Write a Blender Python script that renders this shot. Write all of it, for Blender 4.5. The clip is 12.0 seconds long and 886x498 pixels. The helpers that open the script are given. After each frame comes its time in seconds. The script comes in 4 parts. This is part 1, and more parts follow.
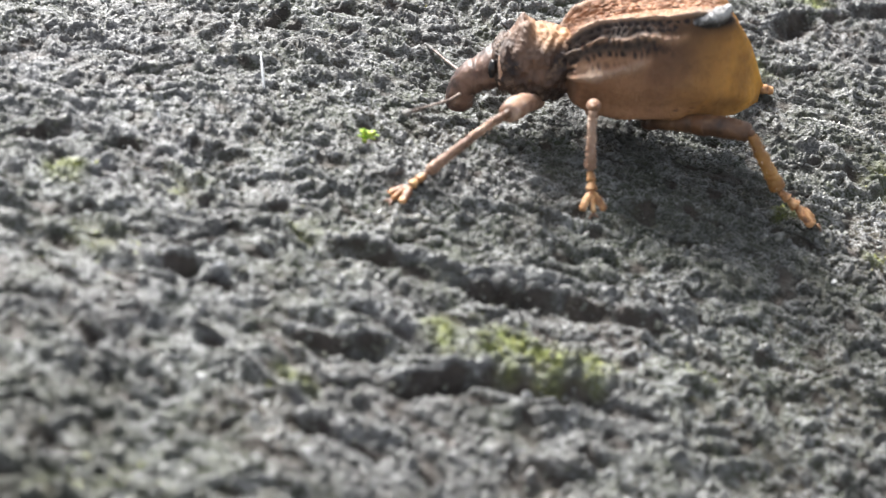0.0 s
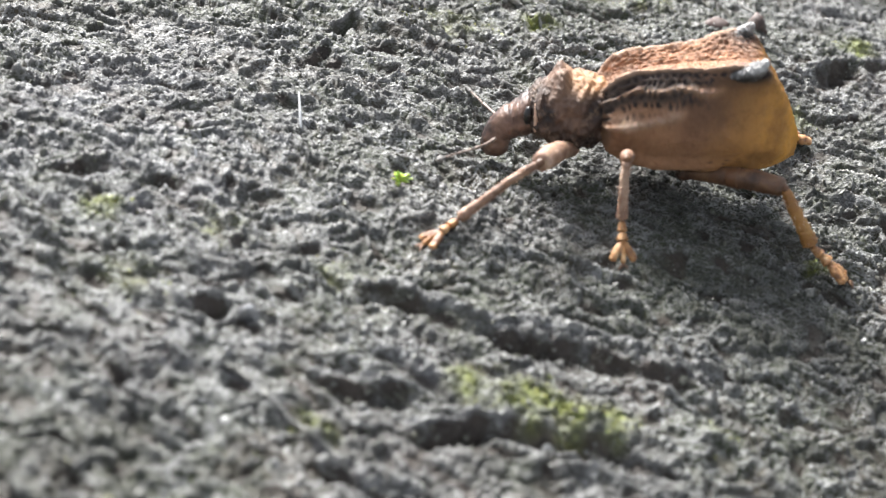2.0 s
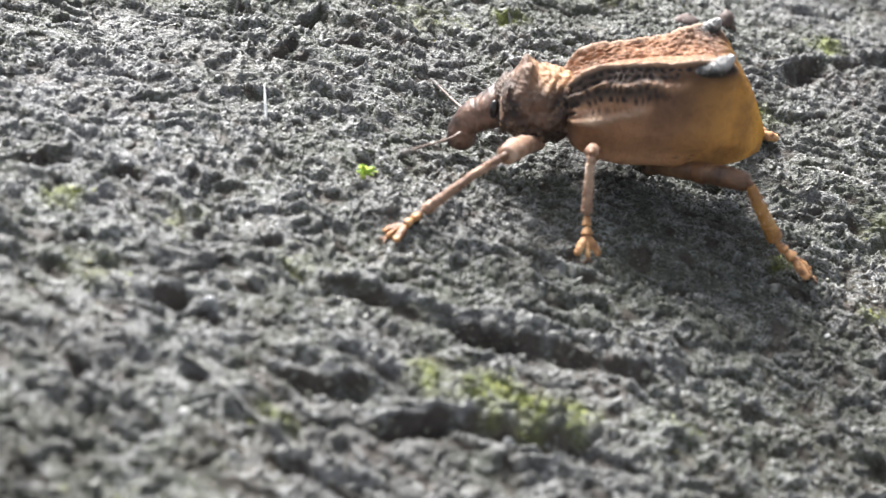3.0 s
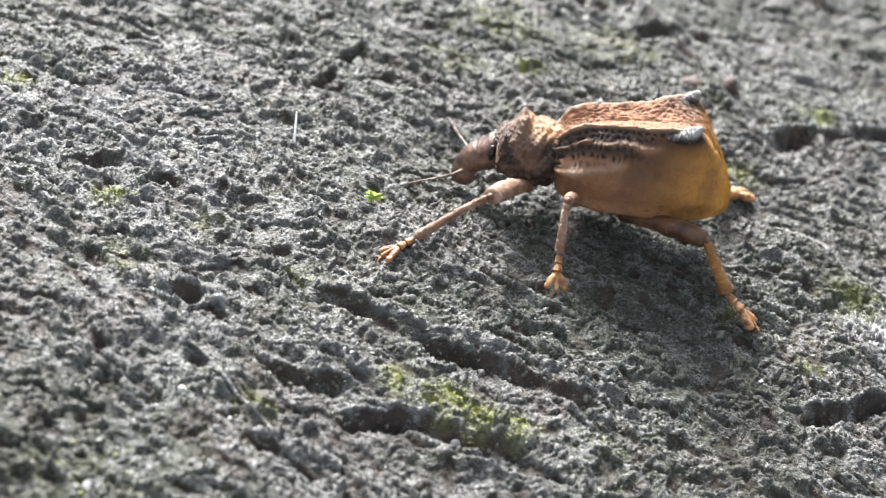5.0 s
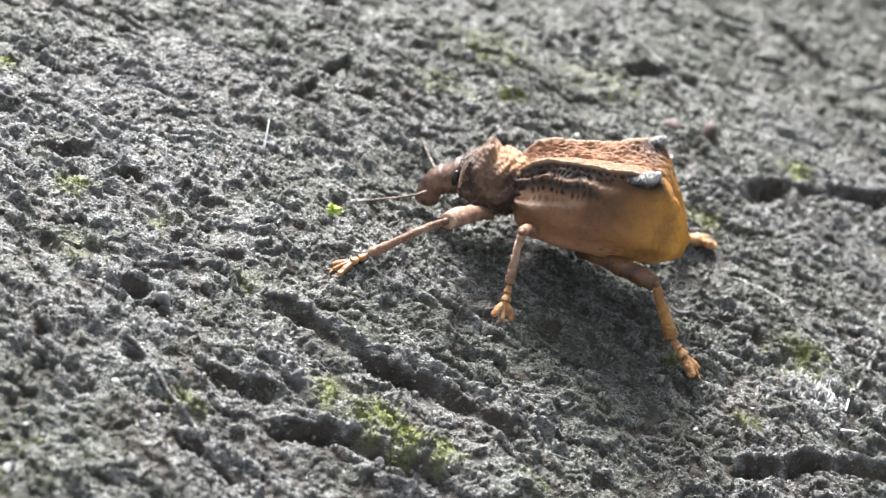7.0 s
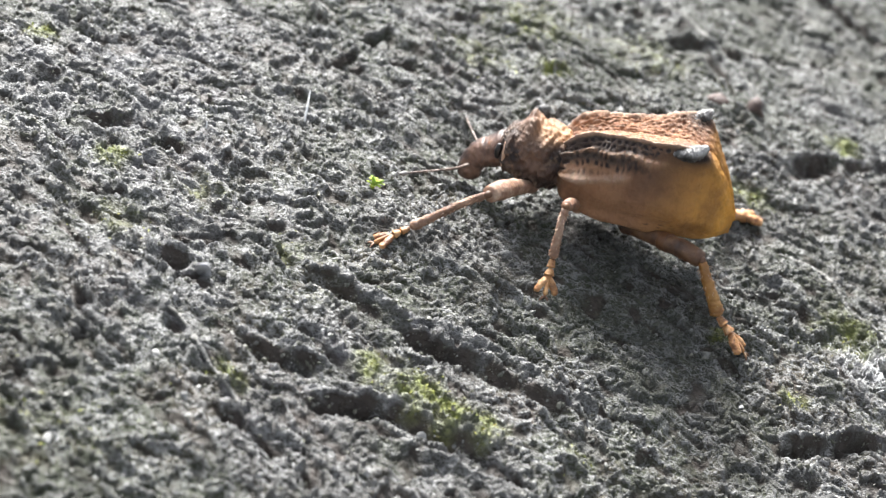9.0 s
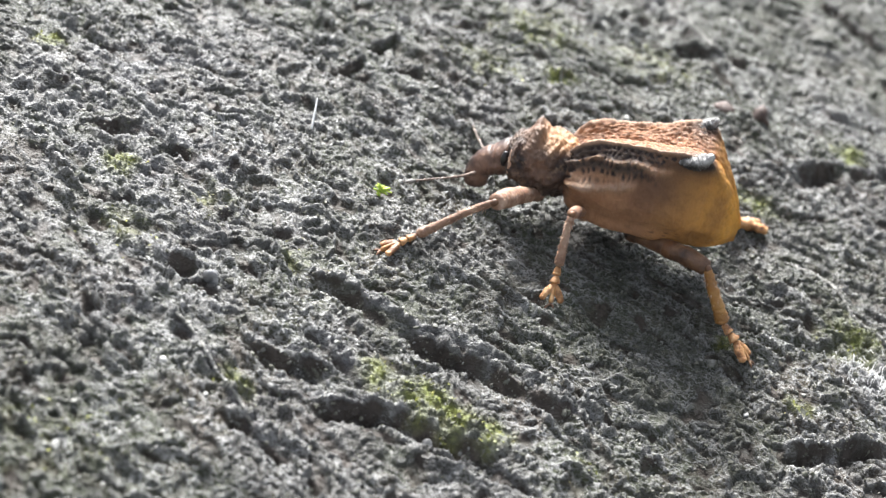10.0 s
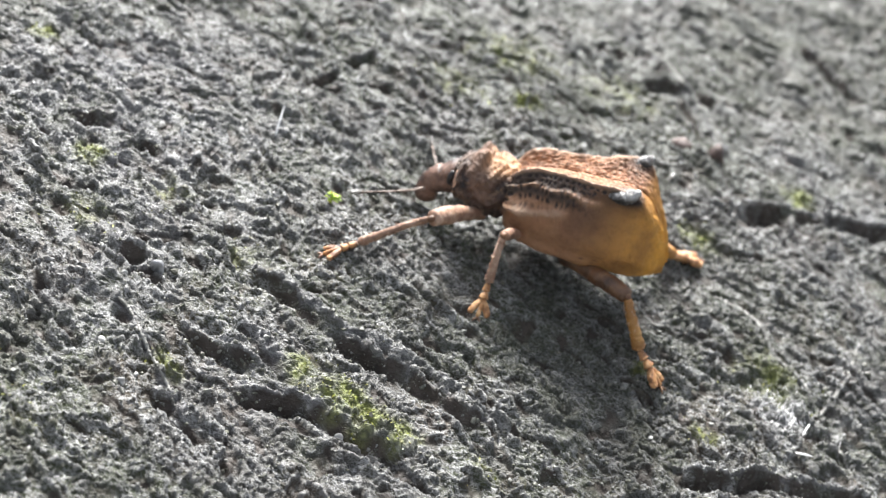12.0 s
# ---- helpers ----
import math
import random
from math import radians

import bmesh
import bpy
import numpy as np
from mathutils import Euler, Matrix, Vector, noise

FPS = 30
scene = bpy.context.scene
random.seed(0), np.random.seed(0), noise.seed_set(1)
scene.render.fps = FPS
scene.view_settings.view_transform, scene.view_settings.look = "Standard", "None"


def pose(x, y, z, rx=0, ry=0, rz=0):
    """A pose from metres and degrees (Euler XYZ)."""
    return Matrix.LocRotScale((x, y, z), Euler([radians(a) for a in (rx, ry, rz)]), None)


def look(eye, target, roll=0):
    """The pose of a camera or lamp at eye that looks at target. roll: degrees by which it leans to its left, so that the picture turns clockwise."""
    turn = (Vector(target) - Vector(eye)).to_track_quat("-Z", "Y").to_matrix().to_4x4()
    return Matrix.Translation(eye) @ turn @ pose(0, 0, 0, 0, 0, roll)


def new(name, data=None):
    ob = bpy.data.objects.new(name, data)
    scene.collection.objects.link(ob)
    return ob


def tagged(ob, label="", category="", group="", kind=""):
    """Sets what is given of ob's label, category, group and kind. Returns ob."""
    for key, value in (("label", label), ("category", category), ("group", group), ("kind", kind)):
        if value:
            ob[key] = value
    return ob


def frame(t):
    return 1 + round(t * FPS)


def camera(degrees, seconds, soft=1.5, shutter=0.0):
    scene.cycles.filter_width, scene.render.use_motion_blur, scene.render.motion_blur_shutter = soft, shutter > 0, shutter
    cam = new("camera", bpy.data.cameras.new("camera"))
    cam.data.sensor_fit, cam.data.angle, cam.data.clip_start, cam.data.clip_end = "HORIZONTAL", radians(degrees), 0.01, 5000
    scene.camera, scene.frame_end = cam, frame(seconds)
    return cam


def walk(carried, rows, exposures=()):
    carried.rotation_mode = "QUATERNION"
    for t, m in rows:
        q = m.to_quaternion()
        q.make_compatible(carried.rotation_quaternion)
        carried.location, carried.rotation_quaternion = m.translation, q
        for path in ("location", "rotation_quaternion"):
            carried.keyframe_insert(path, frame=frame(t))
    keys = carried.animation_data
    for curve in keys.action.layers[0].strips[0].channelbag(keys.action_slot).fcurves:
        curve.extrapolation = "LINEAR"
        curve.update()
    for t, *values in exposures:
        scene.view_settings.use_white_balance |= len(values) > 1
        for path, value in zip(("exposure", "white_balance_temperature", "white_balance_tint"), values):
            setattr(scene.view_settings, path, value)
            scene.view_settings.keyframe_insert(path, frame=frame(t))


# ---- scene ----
MM = 0.001  # all plans below are drawn in millimetres

PATH = [
    (0, (-0.00379, -0.05419, 0.02360), (0.00165, -0.00033, -0.00228), 4.93),
    (0.5, (-0.00220, -0.05346, 0.02476), (0.00224, 0.00063, -0.00082), 6.46),
    (1, (-0.00212, -0.05348, 0.02453), (0.00243, 0.00061, -0.00105), 6.62),
    (1.5, (-0.00220, -0.05372, 0.02539), (0.00164, 0.00047, -0.00008), 6.44),
    (2, (-0.00311, -0.05383, 0.02529), (0.00028, 0.00021, -0.00054), 5.89),
    (2.5, (-0.00308, -0.05397, 0.02481), (0.00090, -0.00020, -0.00153), 6.04),
    (3, (-0.00234, -0.05386, 0.02501), (0.00179, 0.00019, -0.00071), 6.56),
    (5, (0.00247, -0.06127, 0.03111), (0.00223, -0.00754, 0.00441), 10.30),
    (5.5, (0.00363, -0.06125, 0.03113), (0.00240, -0.00765, 0.00420), 12.16),
    (6, (0.00578, -0.06141, 0.03275), (0.00321, -0.00773, 0.00606), 13.64),
    (6.5, (0.00604, -0.06137, 0.03265), (0.00323, -0.00811, 0.00518), 14.49),
    (7, (0.00619, -0.06135, 0.03307), (0.00446, -0.00771, 0.00623), 15.10),
    (9, (0.00568, -0.06083, 0.03215), (0.00298, -0.00770, 0.00440), 15.03),
    (9.5, (0.00574, -0.06098, 0.03221), (0.00301, -0.00780, 0.00456), 15.12),
    (10, (0.00563, -0.06101, 0.03236), (0.00265, -0.00783, 0.00474), 15.02),
    (10.5, (0.00563, -0.06095, 0.03241), (0.00285, -0.00764, 0.00502), 15.01),
    (11, (0.00583, -0.06089, 0.03231), (0.00342, -0.00757, 0.00490), 15.29),
    (11.5, (0.00727, -0.06129, 0.03349), (0.00486, -0.00789, 0.00624), 15.24),
    (12, (0.01181, -0.06340, 0.03726), (0.00626, -0.01103, 0.00853), 18.55),
]
cam = camera(34.04264770220486, 12.0, soft=1.25)
cam.data.dof.use_dof = True
cam.data.dof.focus_distance = 0.0685
cam.data.dof.aperture_fstop = 60.0
walk(cam, [(t, look(eye, target, roll)) for t, eye, target, roll in PATH])

# ---- light: bright open sky behind the insect, a little to its head side ----
SUN_AZ, SUN_EL = radians(118), radians(49)   # direction towards the sun, from +x, counter-clockwise
world = bpy.data.worlds.new("sky")
scene.world = world
world.use_nodes = True
wn = world.node_tree
sky = wn.nodes.new("ShaderNodeTexSky")
sky.sky_type, sky.sun_disc = "NISHITA", False
sky.sun_elevation, sky.sun_rotation = SUN_EL, math.pi / 2 - SUN_AZ
sky.dust_density, sky.ozone_density, sky.air_density = 4.0, 0.8, 1.0
wn.nodes["Background"].inputs["Strength"].default_value = 0.092
haze = wn.nodes.new("ShaderNodeHueSaturation")     # a bright veiled sky, nearly white
haze.inputs["Saturation"].default_value = 0.4
wn.links.new(sky.outputs[0], haze.inputs["Color"])
wn.links.new(haze.outputs[0], wn.nodes["Background"].inputs["Color"])
sun = new("sun", bpy.data.lights.new("sun", "SUN"))
sun.data.energy, sun.data.angle, sun.data.color = 5.0, radians(20), (0.99, 0.985, 0.975)
sun.matrix_world = look((0, 0, 0), (-math.cos(SUN_EL) * math.cos(SUN_AZ), -math.cos(SUN_EL) * math.sin(SUN_AZ), -math.sin(SUN_EL)))
scene.view_settings.exposure = 1.52


# ---- small helpers ----
def part(name, mesh, mat, parent=None, label=""):
    ob = new(name, mesh)
    mesh.materials.append(mat)
    if parent is not None:
        ob.parent = parent
    if label:
        tagged(ob, label)
    return ob


def mesh_of(name, verts, faces, smooth=True):
    me = bpy.data.meshes.new(name)
    me.from_pydata([tuple(float(c) * MM for c in v) for v in verts], [], faces)
    if smooth:
        me.polygons.foreach_set("use_smooth", [True] * len(me.polygons))
    me.update()
    return me


def grid_mesh(name, P, smooth=True, closed=False):
    """A sheet from an array of points (rows, columns, 3) in millimetres."""
    n, m = P.shape[:2]
    me = bpy.data.meshes.new(name)
    idx = np.arange(n * m).reshape(n, m)
    a, b = idx[:-1], idx[1:]
    if closed:
        q = np.stack([a, np.roll(a, -1, 1), np.roll(b, -1, 1), b], -1).reshape(-1, 4)
    else:
        q = np.stack([a[:, :-1], a[:, 1:], b[:, 1:], b[:, :-1]], -1).reshape(-1, 4)
    me.vertices.add(n * m)
    me.vertices.foreach_set("co", (P.reshape(-1) * MM).astype(np.float32))
    me.loops.add(q.size)
    me.loops.foreach_set("vertex_index", q.reshape(-1).astype(np.int32))
    me.polygons.add(len(q))
    me.polygons.foreach_set("loop_start", np.arange(0, q.size, 4, dtype=np.int32))
    me.polygons.foreach_set("use_smooth", np.full(len(q), smooth))
    me.update(calc_edges=True)
    me.validate()
    return me


def mask(me, name, values):
    at = me.attributes.new(name, "FLOAT", "POINT")
    at.data.foreach_set("value", np.asarray(values, np.float32).reshape(-1))


rng = np.random.default_rng(7)
PERM = np.concatenate([rng.permutation(512)] * 2)
ANG = rng.uniform(0, 2 * math.pi, 512)
CELL = rng.uniform(0.0, 1.0, (512, 3))


def perlin(x, y):
    xi, yi = np.floor(x).astype(int), np.floor(y).astype(int)
    fx, fy = x - xi, y - yi
    u, v = fx * fx * fx * (fx * (fx * 6 - 15) + 10), fy * fy * fy * (fy * (fy * 6 - 15) + 10)
    def corner(i, j):
        a = ANG[PERM[(PERM[(xi + i) & 511] + yi + j) & 511]]
        return np.cos(a) * (fx - i) + np.sin(a) * (fy - j)
    top = corner(0, 0) * (1 - u) + corner(1, 0) * u
    low = corner(0, 1) * (1 - u) + corner(1, 1) * u
    return 1.5 * (top * (1 - v) + low * v)


def crumbs(x, y):
    """Rounded lumps of uneven size: 1 at a lump's middle, 0 between lumps."""
    xi, yi = np.floor(x).astype(int), np.floor(y).astype(int)
    best = np.zeros_like(x)
    for i in (-1, 0, 1):
        for j in (-1, 0, 1):
            c = CELL[PERM[(PERM[(xi + i) & 511] + yi + j) & 511]]
            d = np.hypot(xi + i + c[..., 0] - x, yi + j + c[..., 1] - y)
            best = np.maximum(best, np.clip(1 - (d / (0.45 + 0.5 * c[..., 2])) ** 2, 0, 1) * (0.45 + 0.55 * c[..., 2]))
    return best


def crest(x, y):
    """Thin winding crests: 1 on the crest, 0 between."""
    return np.clip(1 - 2.2 * np.abs(perlin(x, y)), 0, 1) ** 1.5


def along(x, y, line):
    """Distance to a bent line of points, in millimetres."""
    best = np.full(np.shape(x), 1e9)
    for (ax, ay), (bx, by) in zip(line[:-1], line[1:]):
        dx, dy = bx - ax, by - ay
        k = np.clip(((x - ax) * dx + (y - ay) * dy) / (dx * dx + dy * dy), 0, 1)
        best = np.minimum(best, np.hypot(x - ax - k * dx, y - ay - k * dy))
    return best


# ---- the plan of the rock's surface ----
# small broken steps that face the camera's side: points of the edge (and the share of the depth there), depth, reach of the hollow below it
STEPS_NEAR = [
    ([(-3.3, -3.7, 0.8), (-2.2, -3.4, 0.9), (-1.1, -3.6, 0.8), (-0.4, -4.0, 0.3), (0.6, -4.2, 0.2), (1.7, -4.2, 0.3), (2.5, -4.7, 0.6), (3.2, -4.6, 1.0), (4.1, -4.7, 1.1), (5.7, -4.5, 1.1), (6.9, -4.9, 1.0), (8.0, -5.1, 0.3), (8.9, -5.2, 0.7), (10.5, -5.2, 0.4)], 1.15, 1.0),
    ([(-4.5, -8.4), (-3.0, -8.4), (-1.4, -8.2), (-0.6, -8.1)], 0.75, 0.7),
    ([(-1.0, -9.8), (0.1, -9.5), (1.0, -9.2), (2.2, -8.8), (3.6, -8.8), (4.9, -8.9), (6.0, -8.8), (7.4, -9.1)], 1.05, 0.85),
    ([(10.0, -6.6), (11.0, -6.2)], 0.6, 0.6),
    ([(13.6, -5.7), (14.5, -5.4)], 0.9, 0.7),
    ([(-4.5, -11.3), (-3.4, -11.5)], 0.6, 0.6),
]
STEPS_LEFT = [
    ([(-19.1, 2.7), (-17.9, 3.1)], 0.6, 0.7),
    ([(-16.1, 1.0), (-15.1, 1.1), (-13.8, 1.4), (-13.3, 1.4)], 0.85, 0.8),
    ([(-12.3, 0.2), (-11.9, 1.0), (-11.1, 1.0), (-10.2, 0.5)], 1.0, 0.9),
    ([(-14.1, -0.6), (-13.4, -0.3)], 0.7, 0.9),
    ([(-8.6, -1.8), (-7.3, -1.6)], 0.7, 0.8),
    ([(-5.6, -1.7), (-4.5, -1.5)], 0.7, 0.7),
    ([(-13.1, -6.7), (-12.0, -7.1)], 0.7, 0.8),
    ([(-9.3, -5.7), (-8.0, -5.8)], 1.0, 0.9),
]
STEPS_FAR = [
    ([(-5.6, 15.0), (-4.4, 16.2), (-3.7, 15.6)], 1.1, 1.2),
    ([(-6.5, 11.7), (-5.2, 12.9)], 0.7, 0.9),
    ([(-3.7, 13.4), (-2.2, 13.9)], 0.6, 0.8),
    ([(-2.2, 19.7), (0.6, 21.5)], 0.5, 1.2),
    ([(7.6, 27.4), (9.5, 27.5)], 0.8, 1.2),
    ([(11.6, 26.0), (12.9, 26.1)], 0.8, 1.0),
    ([(13.3, 26.0), (14.9, 24.3), (16.1, 21.7)], 0.8, 1.2),
    ([(14.7, 26.9), (15.8, 26.6)], 0.8, 1.0),
    ([(20.6, 37.9), (22.9, 36.2), (25.6, 34.2)], 0.9, 1.5),
    ([(19.5, 17.6), (22.3, 19.3)], 1.5, 2.2),
    ([(22.6, 19.2), (25.0, 20.3), (29.0, 21.5)], 0.8, 0.9),
    ([(16.5, 5.9), (18.1, 6.1), (19.9, 7.2)], 0.5, 0.7),
    ([(20.3, -1.7), (21.8, -1.1), (23.4, 0.1), (25.4, 1.0), (30.0, 2.5)], 1.2, 1.1),
    ([(21.1, -3.3), (22.5, -2.7)], 0.9, 1.0),
]
SCARPS = STEPS_NEAR + STEPS_LEFT + STEPS_FAR
RIDGES = [
    ([(-1.5, -3.3), (1.5, -4.2), (4.3, -4.0), (7.1, -4.1), (8.9, -4.6), (11.6, -4.6)], 0.22, 0.30),
    ([(-8.0, -9.0), (-6.6, -9.6), (-5.6, -10.3), (-4.5, -11.1), (-3.4, -12.0), (-2.5, -12.4)], 0.22, 0.25),
    ([(9.6, 28.9), (12.6, 27.0), (15.3, 25.2), (17.3, 22.0)], 0.5, 0.45),
    ([(-2.2, -6.7), (1.0, -8.0), (4.0, -8.2), (8.0, -8.3)], 0.3, 0.22),
    ([(17.6, 7.4), (19.6, 7.5), (21.6, 6.6)], 0.3, 0.4),
]
PITS = [  # x, y, radius, depth
    (-16.5, 7.6, 0.5, 0.5), (-10.5, 8.4, 0.6, 0.5), (-9.5, 9.6, 0.6, 0.5), (-17.2, -2.9, 0.7, 0.6), (-15.5, -5.9, 0.6, 0.6),
    (-12.9, -5.3, 0.7, 0.7), (-7.0, -0.8, 0.5, 0.6), (-14.2, 4.2, 0.6, 0.4), (-11.0, 4.8, 0.5, 0.4), (-6.9, -7.0, 0.6, 0.8),
    (-6.7, -3.9, 0.6, 0.6), (-7.1, -9.8, 0.6, 0.8), (-5.2, -8.3, 0.5, 0.6), (-3.3, -12.6, 0.7, 0.8), (-8.7, -12.6, 0.5, 0.6),
    (-6.4, -13.3, 0.6, 0.6), (-1.5, -13.0, 0.7, 0.9), (0.8, 11.3, 0.6, 0.6), (-2.9, 21.4, 0.8, 0.7), (16.3, 30.9, 0.8, 0.7),
    (21.8, 23.7, 0.8, 0.6), (15.8, 17.5, 0.7, 0.7), (-6.8, 17.7, 0.8, 0.6), (16.4, 6.3, 0.5, 0.6),
]
MOSS = [  # x, y, radius, thickness of growth
    (1.4, -7.4, 0.8, 0.8), (3.6, -7.8, 1.0, 1.0), (5.1, -8.0, 1.0, 1.0), (6.7, -8.2, 0.9, 0.8), (-4.3, -10.7, 0.7, 0.6),
    (5.1, 18.0, 0.8, 0.8), (22.7, 20.5, 0.7, 1.0), (17.5, 13.8, 1.0, 0.7), (10.4, 23.0, 2.6, 0.3), (-11.9, -5.1, 1.4, 0.3),
    (-10.2, -16.6, 2.6, 0.22), (23.5, 6.5, 1.6, 0.45), (11.1, -7.5, 0.7, 0.4), (20.8, 0.8, 0.7, 0.6), (-4.0, -3.0, 1.0, 0.3),
    (0.5, 17.0, 2.0, 0.35), (17.0, 2.6, 0.7, 0.5), (3.0, 22.0, 2.5, 0.4), (-9.0, -1.6, 1.2, 0.35), (-20.3, 5.6, 0.6, 0.9), (-13.4, -1.6, 0.8, 0.7),
]


LICHEN_GLARE = [(-14.0, 3.0, 8.0, 0.8), (-9.5, -8.0, 4.5, 0.6), (-3.0, 9.0, 5.0, 0.4), (22.5, 24.5, 3.5, 0.6), (26.5, 21.5, 2.5, 0.6), (24.5, 4.3, 1.5, 1.0), (20.5, 30.0, 3.0, 0.3)]  # pale lichen; the wide left patch also holds painted sky glare


ALGAE_SHADE = [(13.0, 1.0, 5.0, 1.1), (20.0, 9.0, 5.0, 0.7), (18.0, -5.0, 5.0, 0.6), (6.0, -2.0, 3.5, 0.5), (25.0, 44.0, 14.0, 1.0), (5.0, 22.0, 7.0, 0.6), (13.0, 25.0, 8.0, 0.6), (2.0, 32.0, 8.0, 0.6), (17.0, 33.0, 8.0, 0.8), (26.0, 30.0, 7.0, 0.7), (-13.0, -15.0, 5.0, 0.8)]  # dark greenish film: some algae, mostly shade put into the colour


def edge_of(line):
    a = np.array(line)
    return a[:, 0], a[:, 1], a[:, 2] if a.shape[1] > 2 else np.ones(len(a))


def algae_shade_cover(x, y):
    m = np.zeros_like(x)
    for px, py, r, k in ALGAE_SHADE:
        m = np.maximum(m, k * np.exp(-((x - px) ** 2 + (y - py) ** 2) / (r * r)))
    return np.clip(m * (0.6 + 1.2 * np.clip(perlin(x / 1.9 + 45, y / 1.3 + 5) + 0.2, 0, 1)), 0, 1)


def lichen_glare_cover(x, y):
    m = np.zeros_like(x)
    for px, py, r, k in LICHEN_GLARE:
        m = np.maximum(m, k * np.exp(-((x - px) ** 2 + (y - py) ** 2) / (r * r)))
    for line, deep, reach in SCARPS:
        lx, ly, share = edge_of(line)
        q = y + 0.2 * perlin(x / 0.8, y / 0.8) - np.interp(x, lx, ly) - 0.14
        ends = np.clip((x - lx[0]) / 0.4 + 0.5, 0, 1) * np.clip((lx[-1] - x) / 0.4 + 0.5, 0, 1)
        m = np.maximum(m, 1.4 * ends * np.exp(-(q / 0.17) ** 2))
    for line, w, tall in RIDGES:
        m = np.maximum(m, 1.2 * np.exp(-(along(x, y, line) / w) ** 2))
    return np.clip(m * (0.5 + 1.3 * np.clip(perlin(x / 1.4 + 15, y / 1.0 + 5) + 0.3, 0, 1)), 0, 1)


def base_height(x, y):
    """The lie of the boulder's face: tilted, slightly domed, hollow under the insect's head, level far away."""
    far = np.hypot(x - 4, y - 6)
    k = np.where(far > 60, 60 / np.maximum(far, 1e-6), 1.0)
    x, y = 4 + (x - 4) * k, 6 + (y - 6) * k
    z = 0.17 - 0.111 * x + 0.284 * y - 0.00147 * x * x + 0.00372 * x * y - 0.00246 * y * y
    z = z - 0.5 * np.exp(-((x - 17.6) ** 2 + (y - 11.9) ** 2) / 6.0)
    return z - 1.0 * np.exp(-((x - 4) ** 2 + (y - 8) ** 2) / 18.0)


def step(a, b, v):
    k = np.clip((v - a) / (b - a), 0, 1)
    return k * k * (3 - 2 * k)


